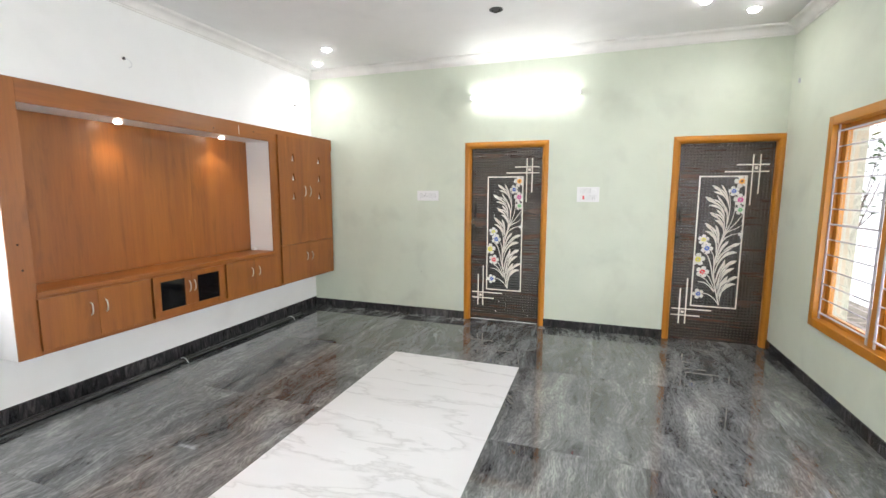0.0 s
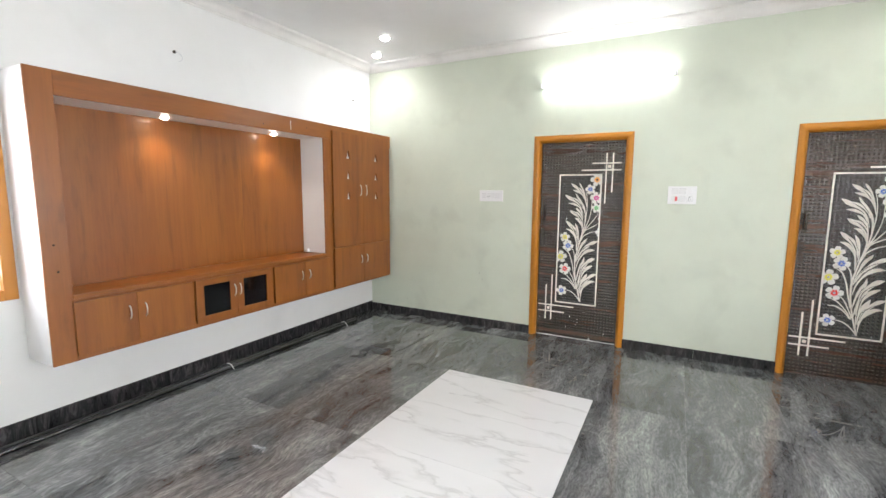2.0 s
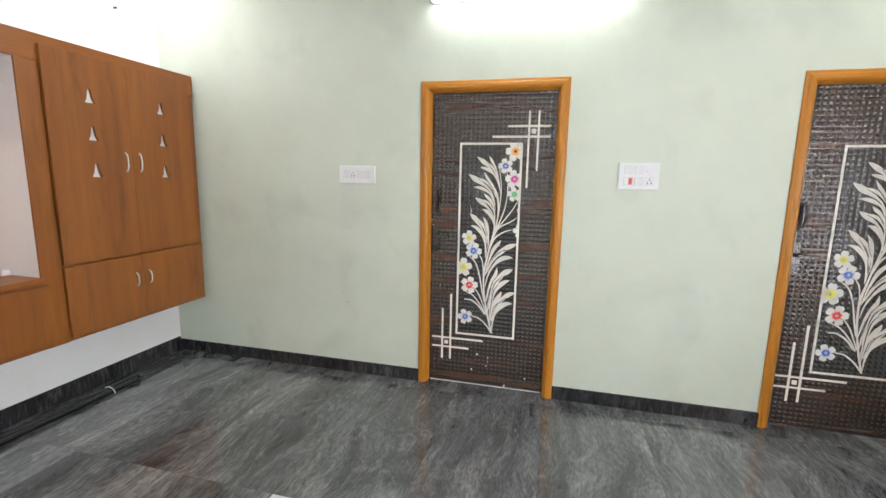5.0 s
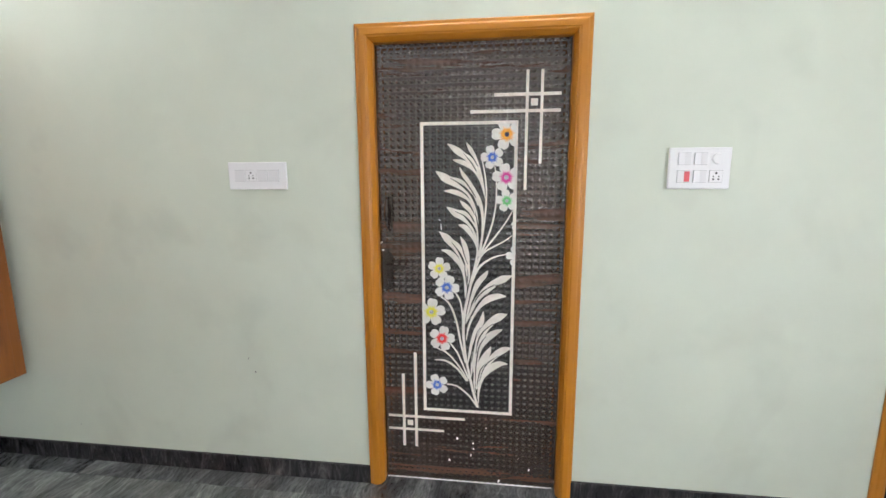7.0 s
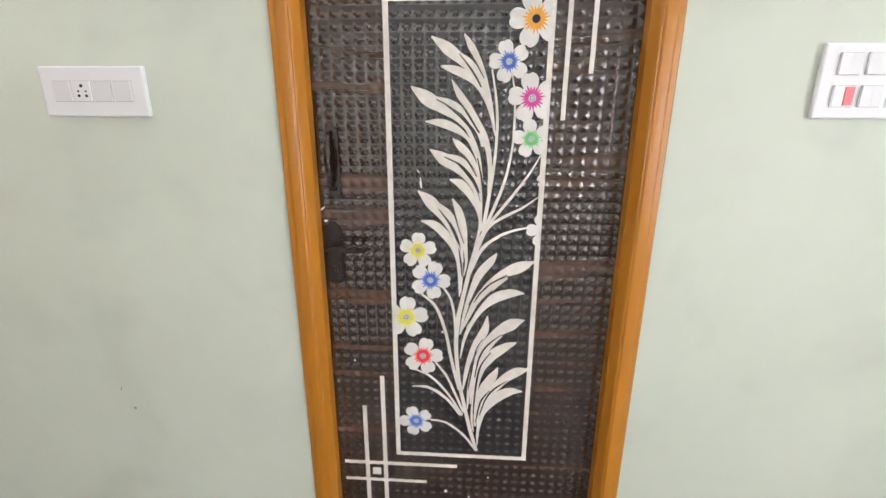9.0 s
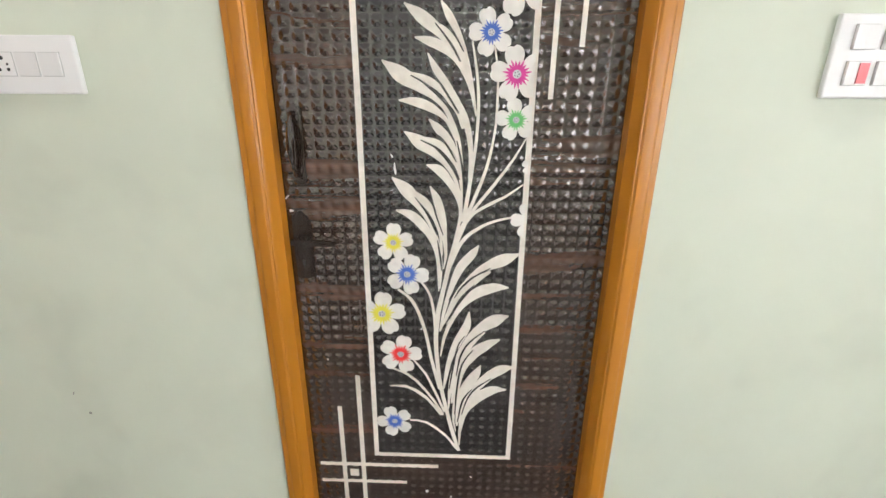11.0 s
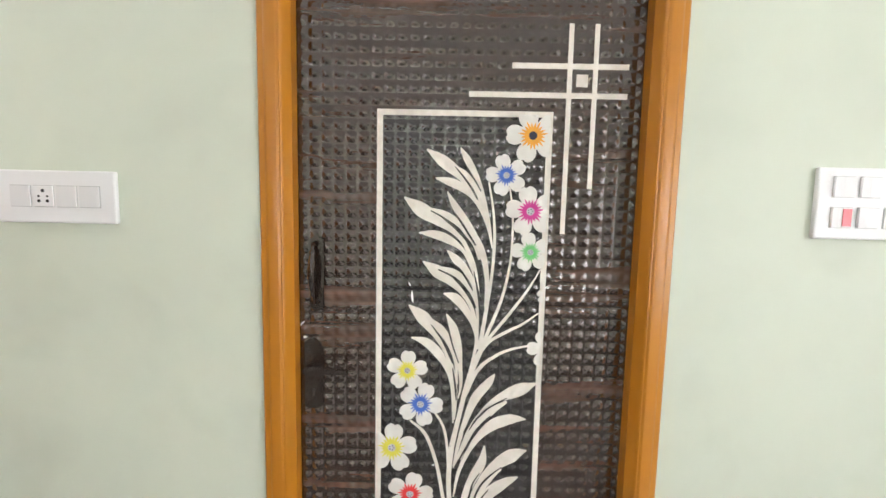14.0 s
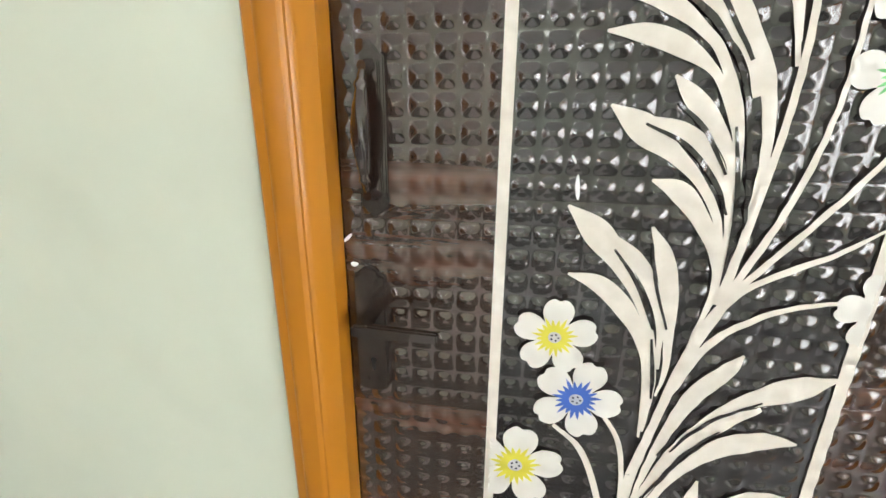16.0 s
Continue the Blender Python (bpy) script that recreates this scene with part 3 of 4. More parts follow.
    strip("printed_stem", (-0.089, 0.730, 0.0056), (-0.054, 0.682, 0.0076), (-0.023, 0.612, 0.0077), (0.001, 0.551, 0.0079))
    strip("printed_stem", (-0.154, 0.703, 0.0056), (-0.098, 0.674, 0.0077), (-0.044, 0.611, 0.0077), (-0.002, 0.540, 0.0079))
    strip("printed_stem", (-0.160, 0.641, 0.0039), (-0.107, 0.637, 0.0096), (-0.053, 0.600, 0.0096), (-0.008, 0.540, 0.0079))
    strip("printed_stem", (-0.104, 0.520, 0.0060), (-0.053, 0.510, 0.0081), (0.003, 0.465, 0.0080), (0.044, 0.408, 0.0082))

    def polar(nm, u, v, radius, lift, mat):
        """A printed shape round (u, v); radius: by angle."""
        th = np.linspace(0, math.tau, 121)[:, None]
        r = np.linspace(0.0, 1.0, 12)[None, :] * radius(th)
        U = np.clip(u + r * np.cos(th), u0 + 0.006, u1 - 0.006)
        return skin(nm, U, np.minimum(v + r * np.sin(th), v1 - 0.008), lift, mat, root)

    def flower(u, v, r, ink, turn):
        def petals(th):
            ph = np.abs(((th - turn) * 5 / math.tau + 0.5) % 1.0 - 0.5)
            return r * (0.30 + 0.70 * np.sqrt(np.clip(1 - (2 * ph) ** 2.2, 0, 1)) - 0.07 * np.exp(-(ph / 0.07) ** 2))

        def rays(th):
            return r * (0.30 + 0.26 * (1 - np.abs(((th * 20 / math.tau) % 1.0) * 2 - 1)) * (0.75 + 0.25 * np.sin(th * 7)))
        base = 0.0006 + next_lift()
        polar("printed_flower", u, v, petals, base, petal_white)
        if ink:
            polar("flower_rays", u, v, rays, base + 0.0002, INK[ink])
            polar("flower_eye", u, v, lambda th: r * 0.15 + 0 * th, base + 0.0004, ink_dark if ink == "orange" else ink_grey)
            if ink != "orange":
                for k in range(5):
                    a = k * math.tau / 5
                    polar("eye_dot", u + r * 0.085 * math.cos(a), v + r * 0.085 * math.sin(a), lambda th: r * 0.026 + 0 * th, base + 0.0006, ink_dark)

    flower(0.160, 1.681, 0.067, "orange", 0.6)
    flower(0.099, 1.585, 0.052, "blue", 0.6)
    flower(0.161, 1.498, 0.063, "pink", 0.5)
    flower(0.165, 1.397, 0.050, "green", 0.5)
    flower(0.206, 1.288, 0.022, "", 0.2)
    flower(0.212, 1.151, 0.048, "", 0.6)
    flower(-0.137, 1.086, 0.054, "yellow", 0.25)
    flower(-0.102, 0.997, 0.060, "blue", -0.05)
    flower(-0.175, 0.877, 0.068, "yellow", 0.2)
    flower(-0.126, 0.749, 0.063, "red", 0.07)
    flower(-0.150, 0.513, 0.056, "blue", 0.66)

    part("bottom_strip", boxed(-0.406, 0.406, LEAF_Y - 0.005, LEAF_Y + 0.030, 0.001, 0.0055), plastic, root, "pale strip along the bottom edge")
    # lever handle on a long plate
    plate = bmesh.new()
    arch = [(0.0225, 0.078), (0.021, 0.083), (0.014, 0.085), (0.0125, 0.089), (0.008, 0.093), (0.0, 0.095)]
    arch += [(-a, b) for a, b in arch[-2::-1]]
    outline = arch + [(-0.0225, -0.084), (-0.019, -0.089), (-0.010, -0.092), (0.010, -0.092), (0.019, -0.089), (0.0225, -0.084)]
    front = [plate.verts.new((-0.379 + a, LEAF_Y - 0.009, 1.072 + b)) for a, b in outline]
    plate.faces.new(front)
    ext = bmesh.ops.extrude_face_region(plate, geom=plate.faces[:])
    bmesh.ops.translate(plate, vec=(0, 0.009, 0), verts=[g for g in ext["geom"] if isinstance(g, bmesh.types.BMVert)])
    bmesh.ops.bevel(plate, geom=[e for e in plate.edges if all(abs(v.co.y - LEAF_Y + 0.009) < 1e-5 for v in e.verts)], offset=0.003, segments=2, affect="EDGES")
    p = part("lock_plate", plate, bronze, root, "dark brown enamelled lock plate")
    lever = tube(bmesh.new(), (-0.379, LEAF_Y - 0.006, 1.096), (-0.379, LEAF_Y - 0.048, 1.096), 0.0095, 20, 0.0085)
    bar_pts = [(-0.390, 1.104, 1.089), (-0.370, 1.106, 1.087), (-0.330, 1.104, 1.088), (-0.280, 1.102, 1.088)]
    near, far = ([[lever.verts.new((x, LEAF_Y - d, z)) for z in (hi, lo)] for x, hi, lo in bar_pts] for d in (0.055, 0.044))
    for k in range(3):
        for q in ((near[k][0], near[k + 1][0], near[k + 1][1], near[k][1]), (far[k][0], far[k][1], far[k + 1][1], far[k + 1][0]),
                  (near[k][0], far[k][0], far[k + 1][0], near[k + 1][0]), (near[k][1], near[k + 1][1], far[k + 1][1], far[k][1])):
            lever.faces.new(q)
    for k in (0, 3):
        lever.faces.new((near[k][0], near[k][1], far[k][1], far[k][0]))
    bmesh.ops.bevel(lever, geom=[e for e in lever.edges if e.calc_length() > 0.009 and e.verts[0].co.y > -1], offset=0.0022, segments=2, affect="EDGES")
    part("lever", lever, bronze, p)
    key = tube(bmesh.new(), (-0.377, LEAF_Y - 0.0095, 1.030), (-0.377, LEAF_Y - 0.0080, 1.030), 0.0045, 16)
    box(key, -0.379, -0.375, LEAF_Y - 0.0095, LEAF_Y - 0.0080, 1.014, 1.028)
    part("keyhole", key, hole_black, p)
    for a, b in ((-0.386, 1.146), (-0.370, 1.146), (-0.386, 0.998), (-0.370, 0.998)):
        part("screw", tube(bmesh.new(), (a, LEAF_Y - 0.0105, b), (a, LEAF_Y - 0.008, b), 0.0026, 10), bronze, p)
    # pull handle: backplate with pointed ends and a waisted grip
    def slab(nm, pts, y_back, y_front, mat, parent, lab=""):
        bm = bmesh.new()
        bm.faces.new([bm.verts.new((-0.367 + a, LEAF_Y - y_front, 1.332 + b)) for a, b in pts])
        ext = bmesh.ops.extrude_face_region(bm, geom=bm.faces[:])
        bmesh.ops.translate(bm, vec=(0, y_front - y_back, 0), verts=[g for g in ext["geom"] if isinstance(g, bmesh.types.BMVert)])
        bmesh.ops.bevel(bm, geom=[e for e in bm.edges if all(abs(v.co.y - LEAF_Y + y_front) < 1e-5 for v in e.verts)], offset=0.0018, segments=2, affect="EDGES")
        return part(nm, bm, mat, parent, lab)

    half_plate = [(0.0, 0.103), (0.005, 0.098), (0.009, 0.092), (0.017, 0.086), (0.017, -0.070), (0.019, -0.078), (0.015, -0.087), (0.008, -0.094), (0.0, -0.101)]
    p = slab("pull_plate", half_plate + [(-a, b) for a, b in half_plate[-2:0:-1]], 0.0, 0.007, bronze, root, "dark brown enamelled pull handle plate")
    slab("raised_panel", [(0.0115, 0.080), (0.0115, -0.066), (0.0, -0.071), (-0.0115, -0.066), (-0.0115, 0.080), (0.0, 0.086)], 0.0065, 0.0105, bronze, p)
    grip = bmesh.new()
    rings = []
    for i in range(41):
        s = i / 40
        z = 1.335 + 0.074 * (2 * s - 1)
        swell = math.sin(math.pi * s)
        y = LEAF_Y - 0.012 - 0.027 * swell ** 0.55
        r = 0.0042 + 0.0046 * swell ** 2 + (0.0026 if i in (5, 6, 34, 35) else 0)
        ring = []
        for k in range(16):
            a = k * math.tau / 16
            rr = r * (1 + 0.16 * swell * math.cos(4 * a + 9 * s))
            ring.append(grip.verts.new((-0.371 + rr * math.cos(a), y + 0.85 * rr * math.sin(a), z)))
        rings.append(ring)
    for a, b in zip(rings, rings[1:]):
        for k in range(16):
            grip.faces.new((a[k], a[(k + 1) % 16], b[(k + 1) % 16], b[k]))
    grip.faces.new(rings[0][::-1])
    grip.faces.new(rings[-1])
    part("grip", grip, bronze, p, "twisted dark brown grip", smooth=True, angle=60)
    for z in (1.263, 1.407):
        part("grip_foot", tube(bmesh.new(), (-0.366, LEAF_Y - 0.004, z), (-0.371, LEAF_Y - 0.023, z), 0.0095, 16, 0.006), bronze, p, smooth=True)
    part("screw", tube(bmesh.new(), (-0.364, LEAF_Y - 0.009, 1.249), (-0.364, LEAF_Y - 0.006, 1.249), 0.004, 12), bronze, p)
    return root


first_door = door("door_1", "dark wenge flush door with white floral print in an orange-brown frame")
first_door.location = (DOOR_X[0], 0, 0)
second_door = copy_thing(first_door, pose(DOOR_X[1], 0, -0.012))
second_door.name = "door_2"


def fleck(name, u, v, w, h, lean, mat, parent, y):
    """A small flat fleck of paint or dirt."""
    bm = bmesh.new()
    rnd = random.Random(int(1000 * (u + v)))
    ring = []
    for k in range(10):
        a = k * math.tau / 10
        r = rnd.uniform(0.65, 1.0)
        du, dv = w * r * math.cos(a), h * r * math.sin(a)
        ring.append(bm.verts.new((u + du * math.cos(lean) - dv * math.sin(lean), y, v + du * math.sin(lean) + dv * math.cos(lean))))
    back = [bm.verts.new((v.co.x, v.co.y + 0.0004, v.co.z)) for v in ring]
    bm.faces.new(ring)
    bm.faces.new(back[::-1])
    for k in range(10):
        bm.faces.new((ring[k], back[k], back[(k + 1) % 10], ring[(k + 1) % 10]))
    return part(name, bm, mat, parent)


FLECK_Y = LEAF_Y - 0.0043
for u, v, w, h, lean in ((2.498, 1.279, 0.0032, 0.017, 0.1), (2.491, 1.310, 0.002, 0.006, 0.5), (2.219, 1.203, 0.003, 0.009, -0.8), (2.226, 1.168, 0.007, 0.004, 0.1),
                         (2.572, 0.236, 0.007, 0.007, 0.3), (2.650, 0.215, 0.004, 0.004, 0.2), (2.652, 0.186, 0.004, 0.003, 0.2), (2.639, 0.151, 0.002, 0.008, 0.0),
                         (2.533, 0.116, 0.005, 0.006, 0.2), (2.920, 0.092, 0.003, 0.010, -0.3), (2.868, 0.150, 0.002, 0.002, 0.0), (2.776, 0.020, 0.006, 0.010, -0.5),
                         (2.286, 0.724, 0.002, 0.003, 0.4), (2.559, 0.831, 0.004, 0.003, 0.6), (2.712, 0.300, 0.002, 0.004, 0.9)):
    fleck("paint_fleck", u, v, w, h, lean, plastic, first_door, FLECK_Y)

scuff = material("grey_scuff", (0.30, 0.31, 0.28), 0.8)
green_wall = bpy.data.objects["wall_north"]
for u, v, w, h, lean in ((1.543, 0.623, 0.002, 0.009, -0.4), (1.576, 0.554, 0.006, 0.006, 0.0), (1.465, 0.110, 0.003, 0.002, 0.0), (0.55, 0.20, 0.003, 0.005, -0.6)):
    fleck("scuff_mark", u, v, w, h, lean, scuff, green_wall, -0.0005)


# ---- windows ----
def window(name, win, x, inward, label, bars, splits, deep=0.0):
    """A wooden window in a wall along y; inward: +1 where the room lies at larger x."""
    y0, y1, z0, z1 = win
    root = thing(name, (x, (y0 + y1) / 2, z0), label, "window", kind="structure")

    def slab(nm, a, b, c, d, near, far, mat, bevel=0.003, parent=root, lab=""):
        xs = sorted((x + inward * near, x - inward * far))
        return part(nm, boxed(xs[0], xs[1], a, b, c, d, bevel=bevel), mat, parent, lab)
    fw, back = 0.065, 0.04 if deep else 0.10
    slab("frame_post", y0, y0 + fw, z0, z1, 0.015, back, teak)
    slab("frame_post", y1 - fw, y1, z0, z1, 0.015, back, teak)
    slab("frame_head", y0 + fw, y1 - fw, z1 - fw, z1, 0.015, back, teak_side)
    slab("frame_sill", y0 + fw, y1 - fw, z0, z0 + fw, 0.015, back, teak_side)
    edges = [y0 + fw] + [y0 + fw + (y1 - y0 - 2 * fw) * k / splits for k in range(1, splits)] + [y1 - fw]
    for k, m in enumerate(edges[1:-1]):
        slab("mullion", m - 0.035, m + 0.035, z0 + fw, z1 - fw, -0.03 - deep, 0.10 + deep, teak)
    for k in range(splits):
        a = edges[k] + (0.035 if k else 0)
        b = edges[k + 1] - (0.035 if k < splits - 1 else 0)
        lo, hi = z0 + fw, z1 - fw
        grille = slab("grille", a, a + 0.022, lo, hi, -0.022 - deep, 0.030 + deep, grille_white, 0.002, root, "white enamelled steel window bars")
        slab("flat_bar", b - 0.022, b, lo, hi, -0.022 - deep, 0.030 + deep, grille_white, 0.002, grille)
        for i in range(bars):
            z = lo + 0.05 + (hi - lo - 0.10) * i / (bars - 1)
            bar = bmesh.new()
            tube(bar, (x - inward * (0.026 + deep), a, z), (x - inward * (0.026 + deep), b, z), 0.0075 if i in (0, bars // 2, bars - 1) else 0.005, 10)
            part("bar", bar, grille_white, grille, smooth=True)
        # glazed sash behind the bars
        sash = slab("sash", a, a + 0.05, lo, hi, -0.06 - deep, 0.095 + deep, teak, 0.002, root, "orange-brown wooden casement sash")
        slab("stile", b - 0.05, b, lo, hi, -0.06 - deep, 0.095 + deep, teak, 0.002, sash)
        slab("rail", a + 0.05, b - 0.05, lo, lo + 0.05, -0.06 - deep, 0.095 + deep, teak_side, 0.002, sash)
        slab("rail", a + 0.05, b - 0.05, hi - 0.05, hi, -0.06 - deep, 0.095 + deep, teak_side, 0.002, sash)
        pane = slab("pane", a + 0.05, b - 0.05, lo + 0.05, hi - 0.05, -0.075 - deep, 0.079 + deep, glass, 0, sash, "clear window glass")
        pane.visible_shadow = False


window("window_1", LEFT_WIN, 0.0, 1, "orange-brown wooden window with white steel bars", 12, 4, 0.085)
window("window_2", RIGHT_WIN, W, -1, "orange-brown wooden window with white steel bars", 13, 5)

# glowing backdrops in place of bright distance, and garden tree, seen through barred windows
backdrop_glow = glow("daylight_backdrop_glow", (0.97, 0.98, 1.0), 1.25)
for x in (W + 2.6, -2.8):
    solo("backdrop", boxed(x, x + 0.2, -12, 40, -0.3, 9.0), backdrop_glow, "plain glowing backdrop standing in for daylight outside the windows", "backdrop", kind="structure")


def shrub(x, y):
    root = thing("garden_tree", (x, y, -0.3), "slender green garden tree outside the window", "tree")
    trunk = tube(bmesh.new(), (x, y, -0.3), (x + 0.05, y, 1.1), 0.022, 10, 0.014)
    rnd = random.Random(5)
    crown = bmesh.new()
    for k in range(9):
        a = k * 2.4
        tip = (x + 0.55 * math.cos(a) * rnd.uniform(0.5, 1), y + 0.6 * math.sin(a) * rnd.uniform(0.5, 1), rnd.uniform(1.3, 2.4))
        tube(trunk, (x + 0.04, y, 0.8 + 0.03 * k), tip, 0.014, 6, 0.004)
        for i in range(34):
            c = Vector(tip) + Vector((rnd.gauss(0, 0.17), rnd.gauss(0, 0.17), rnd.gauss(0, 0.2)))
            turn = Euler([rnd.uniform(0, 6.28) for _ in range(3)]).to_matrix()
            vs = [crown.verts.new(c + turn @ Vector(p)) for p in ((0, 0, 0), (0.018, 0.045, 0.004), (0, 0.10, -0.008), (-0.018, 0.045, 0.004))]
            crown.faces.new(vs)
    part("trunk", trunk, bark, root)
    part("crown", crown, leaf_green, root)


shrub(W + 1.9, 3.1)


# ---- lights of the room ----
def batten(x0, x1, y, z):
    root = thing("tube_light", ((x0 + x1) / 2, y, z), "lit white tube light batten fixed above the door", "tube light")
    part("housing", boxed(x0 - 0.01, x1 + 0.01, -0.035, -0.001, z - 0.018, z + 0.018, bevel=0.004), plastic, root, "white batten housing")
    part("tube", tube(bmesh.new(), (x0 + 0.015, y, z), (x1 - 0.015, y, z), 0.022, 20), tube_glow, root, "glowing white tube", smooth=True)
    for a, b in ((x0 - 0.012, x0 + 0.015), (x1 - 0.015, x1 + 0.012)):
        part("end_cap", boxed(a, b, y - 0.02, -0.036, z - 0.02, z + 0.02, bevel=0.004), plastic, root)


batten(2.22, 3.43, -0.058, 2.625)
# unseen copy added on the back wall, lights the room and door studs
copy_thing(bpy.data.objects["tube_light"], pose(2.6, BACK + 0.058, 2.625, 0, 0, 180))


def downlight(x, y, z, power, warm=False, r=0.045, cone=165):
    root = thing("downlight", (x, y, z), "small round lit recessed ceiling downlight", "downlight", "ceiling downlights")
    ring = bmesh.new()
    tube(ring, (x, y, z - 0.006), (x, y, z - 0.001), r + 0.010, 28, r + 0.014)
    part("rim", ring, plastic, root, "white rim", smooth=True)
    lens = bmesh.new()
    bmesh.ops.create_uvsphere(lens, u_segments=24, v_segments=12, radius=r, matrix=Matrix.Translation((x, y, z - 0.007)) @ Matrix.Diagonal((1, 1, 0.55, 1)))
    part("lens", lens, warm_glow if warm else lens_glow, root, "glowing lens", smooth=True)
    lamp("downlight_beam", "SPOT", look((x, y, z - 0.045), (x, y - 0.0001, 0)), power, (1.0, 0.86, 0.68) if warm else (1.0, 0.98, 0.95), 0.03, cone=cone)


for lx, ly in ((0.777, -0.763), (0.36, -0.33), (4.827, -0.532), (4.402, -0.849), (0.80, -4.62), (1.24, -4.34), (4.62, -4.62), (4.20, -4.34)):
    downlight(lx, ly, H, 21 if lx < 1 and ly > -1 else 13)

# uncovered fan box in the ceiling
fan_box = thing("ceiling_fan_box", (2.756, -1.204, H), "open dark round fan hook box in the ceiling", "fan box")
part("cup", tube(bmesh.new(), (2.756, -1.204, H - 0.003), (2.756, -1.204, H - 0.0005), 0.06, 28), hole_black, fan_box, "dark opening")
part("hook", sweep(bmesh.new(), [(2.756 - 0.03 * math.cos(a * 0.35), -1.204, H - 0.004 - 0.022 * math.sin(a * 0.35)) for a in range(10)], 0.004), black_rod, fan_box)


# ---- television cabinet ----
FX = 0.312       # front of the carcass
tv = thing("television_cabinet", (0.16, -1.78, 0.50), "red-brown veneered wall-hung television cabinet with lit niche", "cabinet")
CY0, CY1, CZ0, CZ1 = -3.518, -0.038, 0.497, 2.220
NY0, NY1, NZ0, NZ1 = -3.388, -1.205, 0.908, 2.078
part("side_panel", boxed(0.002, FX, CY0, CY0 + 0.012, CZ0, CZ1), laminate, tv, "white side panel")
part("side_panel", boxed(0.002, FX, CY1 - 0.018, CY1, CZ0, CZ1), brown, tv)
part("top_panel", boxed(0.002, FX, CY0 + 0.012, CY1 - 0.018, CZ1 - 0.018, CZ1), laminate, tv, "white top panel")
part("bottom_panel", boxed(0.002, FX, CY0 + 0.012, CY1 - 0.018, CZ0, CZ0 + 0.018), laminate, tv, "white underside")
part("niche_side", boxed(0.016, FX, NY0 - 0.014, NY0, NZ0, NZ1), laminate, tv, "white niche side")
part("niche_side", boxed(0.016, FX, NY1, NY1 + 0.014, NZ0, NZ1), laminate, tv, "white niche side")
part("niche_ceiling", boxed(0.016, FX, NY0 - 0.014, NY1 + 0.014, NZ1, NZ1 + 0.014), laminate, tv, "white niche ceiling")
sheets = 3
for k in range(sheets):
    a = NY0 + (NY1 - NY0) * k / sheets
    part("back_sheet", boxed(0.003, 0.014, a, NY0 + (NY1 - NY0) * (k + 1) / sheets - 0.0002, NZ0, NZ1), brown, tv)
part("ledge", boxed(0.016, FX + 0.022, NY0 - 0.005, NY1 + 0.012, NZ0 - 0.026, NZ0, bevel=0.003), brown_flat, tv, "brown ledge under the niche")
part("stile", boxed(FX, FX + 0.014, CY0, NY0, CZ0, CZ1, bevel=0.002), brown, tv)
part("top_rail", boxed(FX, FX + 0.014, NY0, CY1, NZ1, CZ1, bevel=0.002), brown_flat, tv)
part("stile", boxed(FX, FX + 0.014, NY1, NY1 + 0.11, CZ0, NZ1, bevel=0.002), brown, tv)
part("base_fascia", boxed(FX, FX + 0.008, NY0, NY1, CZ0, NZ0 - 0.027), brown_flat, tv)
part("tall_fascia", boxed(FX, FX + 0.004, NY1 + 0.11, CY1, CZ0, NZ1), brown, tv)
DX = FX + 0.0145


def d_handle(y, z, h, parent, x=DX + 0.018):
    """A bowed metal bar handle."""
    pts = [(x - 0.002, y, z - h / 2)] + [(x + 0.004 + 0.014 * math.sin(math.pi * s / 10) ** 0.5, y, z - h / 2 + h * s / 10) for s in range(1, 10)] + [(x - 0.002, y, z + h / 2)]
    part("handle", sweep(bmesh.new(), pts, 0.0046, 8), chrome, parent, "satin steel bow handle", smooth=True, angle=70)


def leaf_door(y0, y1, z0, z1):
    return part("cabinet_door", boxed(DX, DX + 0.018, y0, y1, z0, z1, bevel=0.0025), brown, tv)


for y0, y1, hz, mid in ((-3.398, -2.655, 0.735, -3.046), (-1.892, -1.172, 0.735, -1.515)):
    for a, b, hy in ((y0, mid - 0.001, mid - 0.050), (mid + 0.001, y1, mid + 0.050)):
        d_handle(hy, hz, 0.088, leaf_door(a, b, 0.530, 0.864))


def glazed_door(y0, y1, z0, z1, hy):
    fr = bmesh.new()
    t = 0.062
    box(fr, DX, DX + 0.018, y0, y1, z1 - 0.048, z1, bevel=0.002)
    box(fr, DX, DX + 0.018, y0, y1, z0, z0 + 0.048, bevel=0.002)
    box(fr, DX, DX + 0.018, y0, y0 + t, z0 + 0.048, z1 - 0.048, bevel=0.002)
    box(fr, DX, DX + 0.018, y1 - t, y1, z0 + 0.048, z1 - 0.048, bevel=0.002)
    f = part("glazed_door", fr, brown, tv, "veneered door framing black glass")
    part("glass_panel", boxed(DX + 0.004, DX + 0.009, y0 + t - 0.004, y1 - t + 0.004, z0 + 0.044, z1 - 0.044), black_glass, f, "black glass panel")
    d_handle(hy, (z0 + z1) / 2 + 0.04, 0.092, f)


glazed_door(-2.632, -2.281, 0.530, 0.864, -2.305)
glazed_door(-2.279, -1.920, 0.530, 0.864, -2.255)


def bell(y, z):
    """Outline of a small bell-shaped cut-out."""
    side = [(0.004, 0.046), (0.010, 0.040), (0.013, 0.024), (0.016, 0.006), (0.021, -0.017), (0.029, -0.029), (0.029, -0.037)]
    right = [(y + a, z + b) for a, b in side]
    return right + [(y - a, z + b) for a, b in side[::-1]]


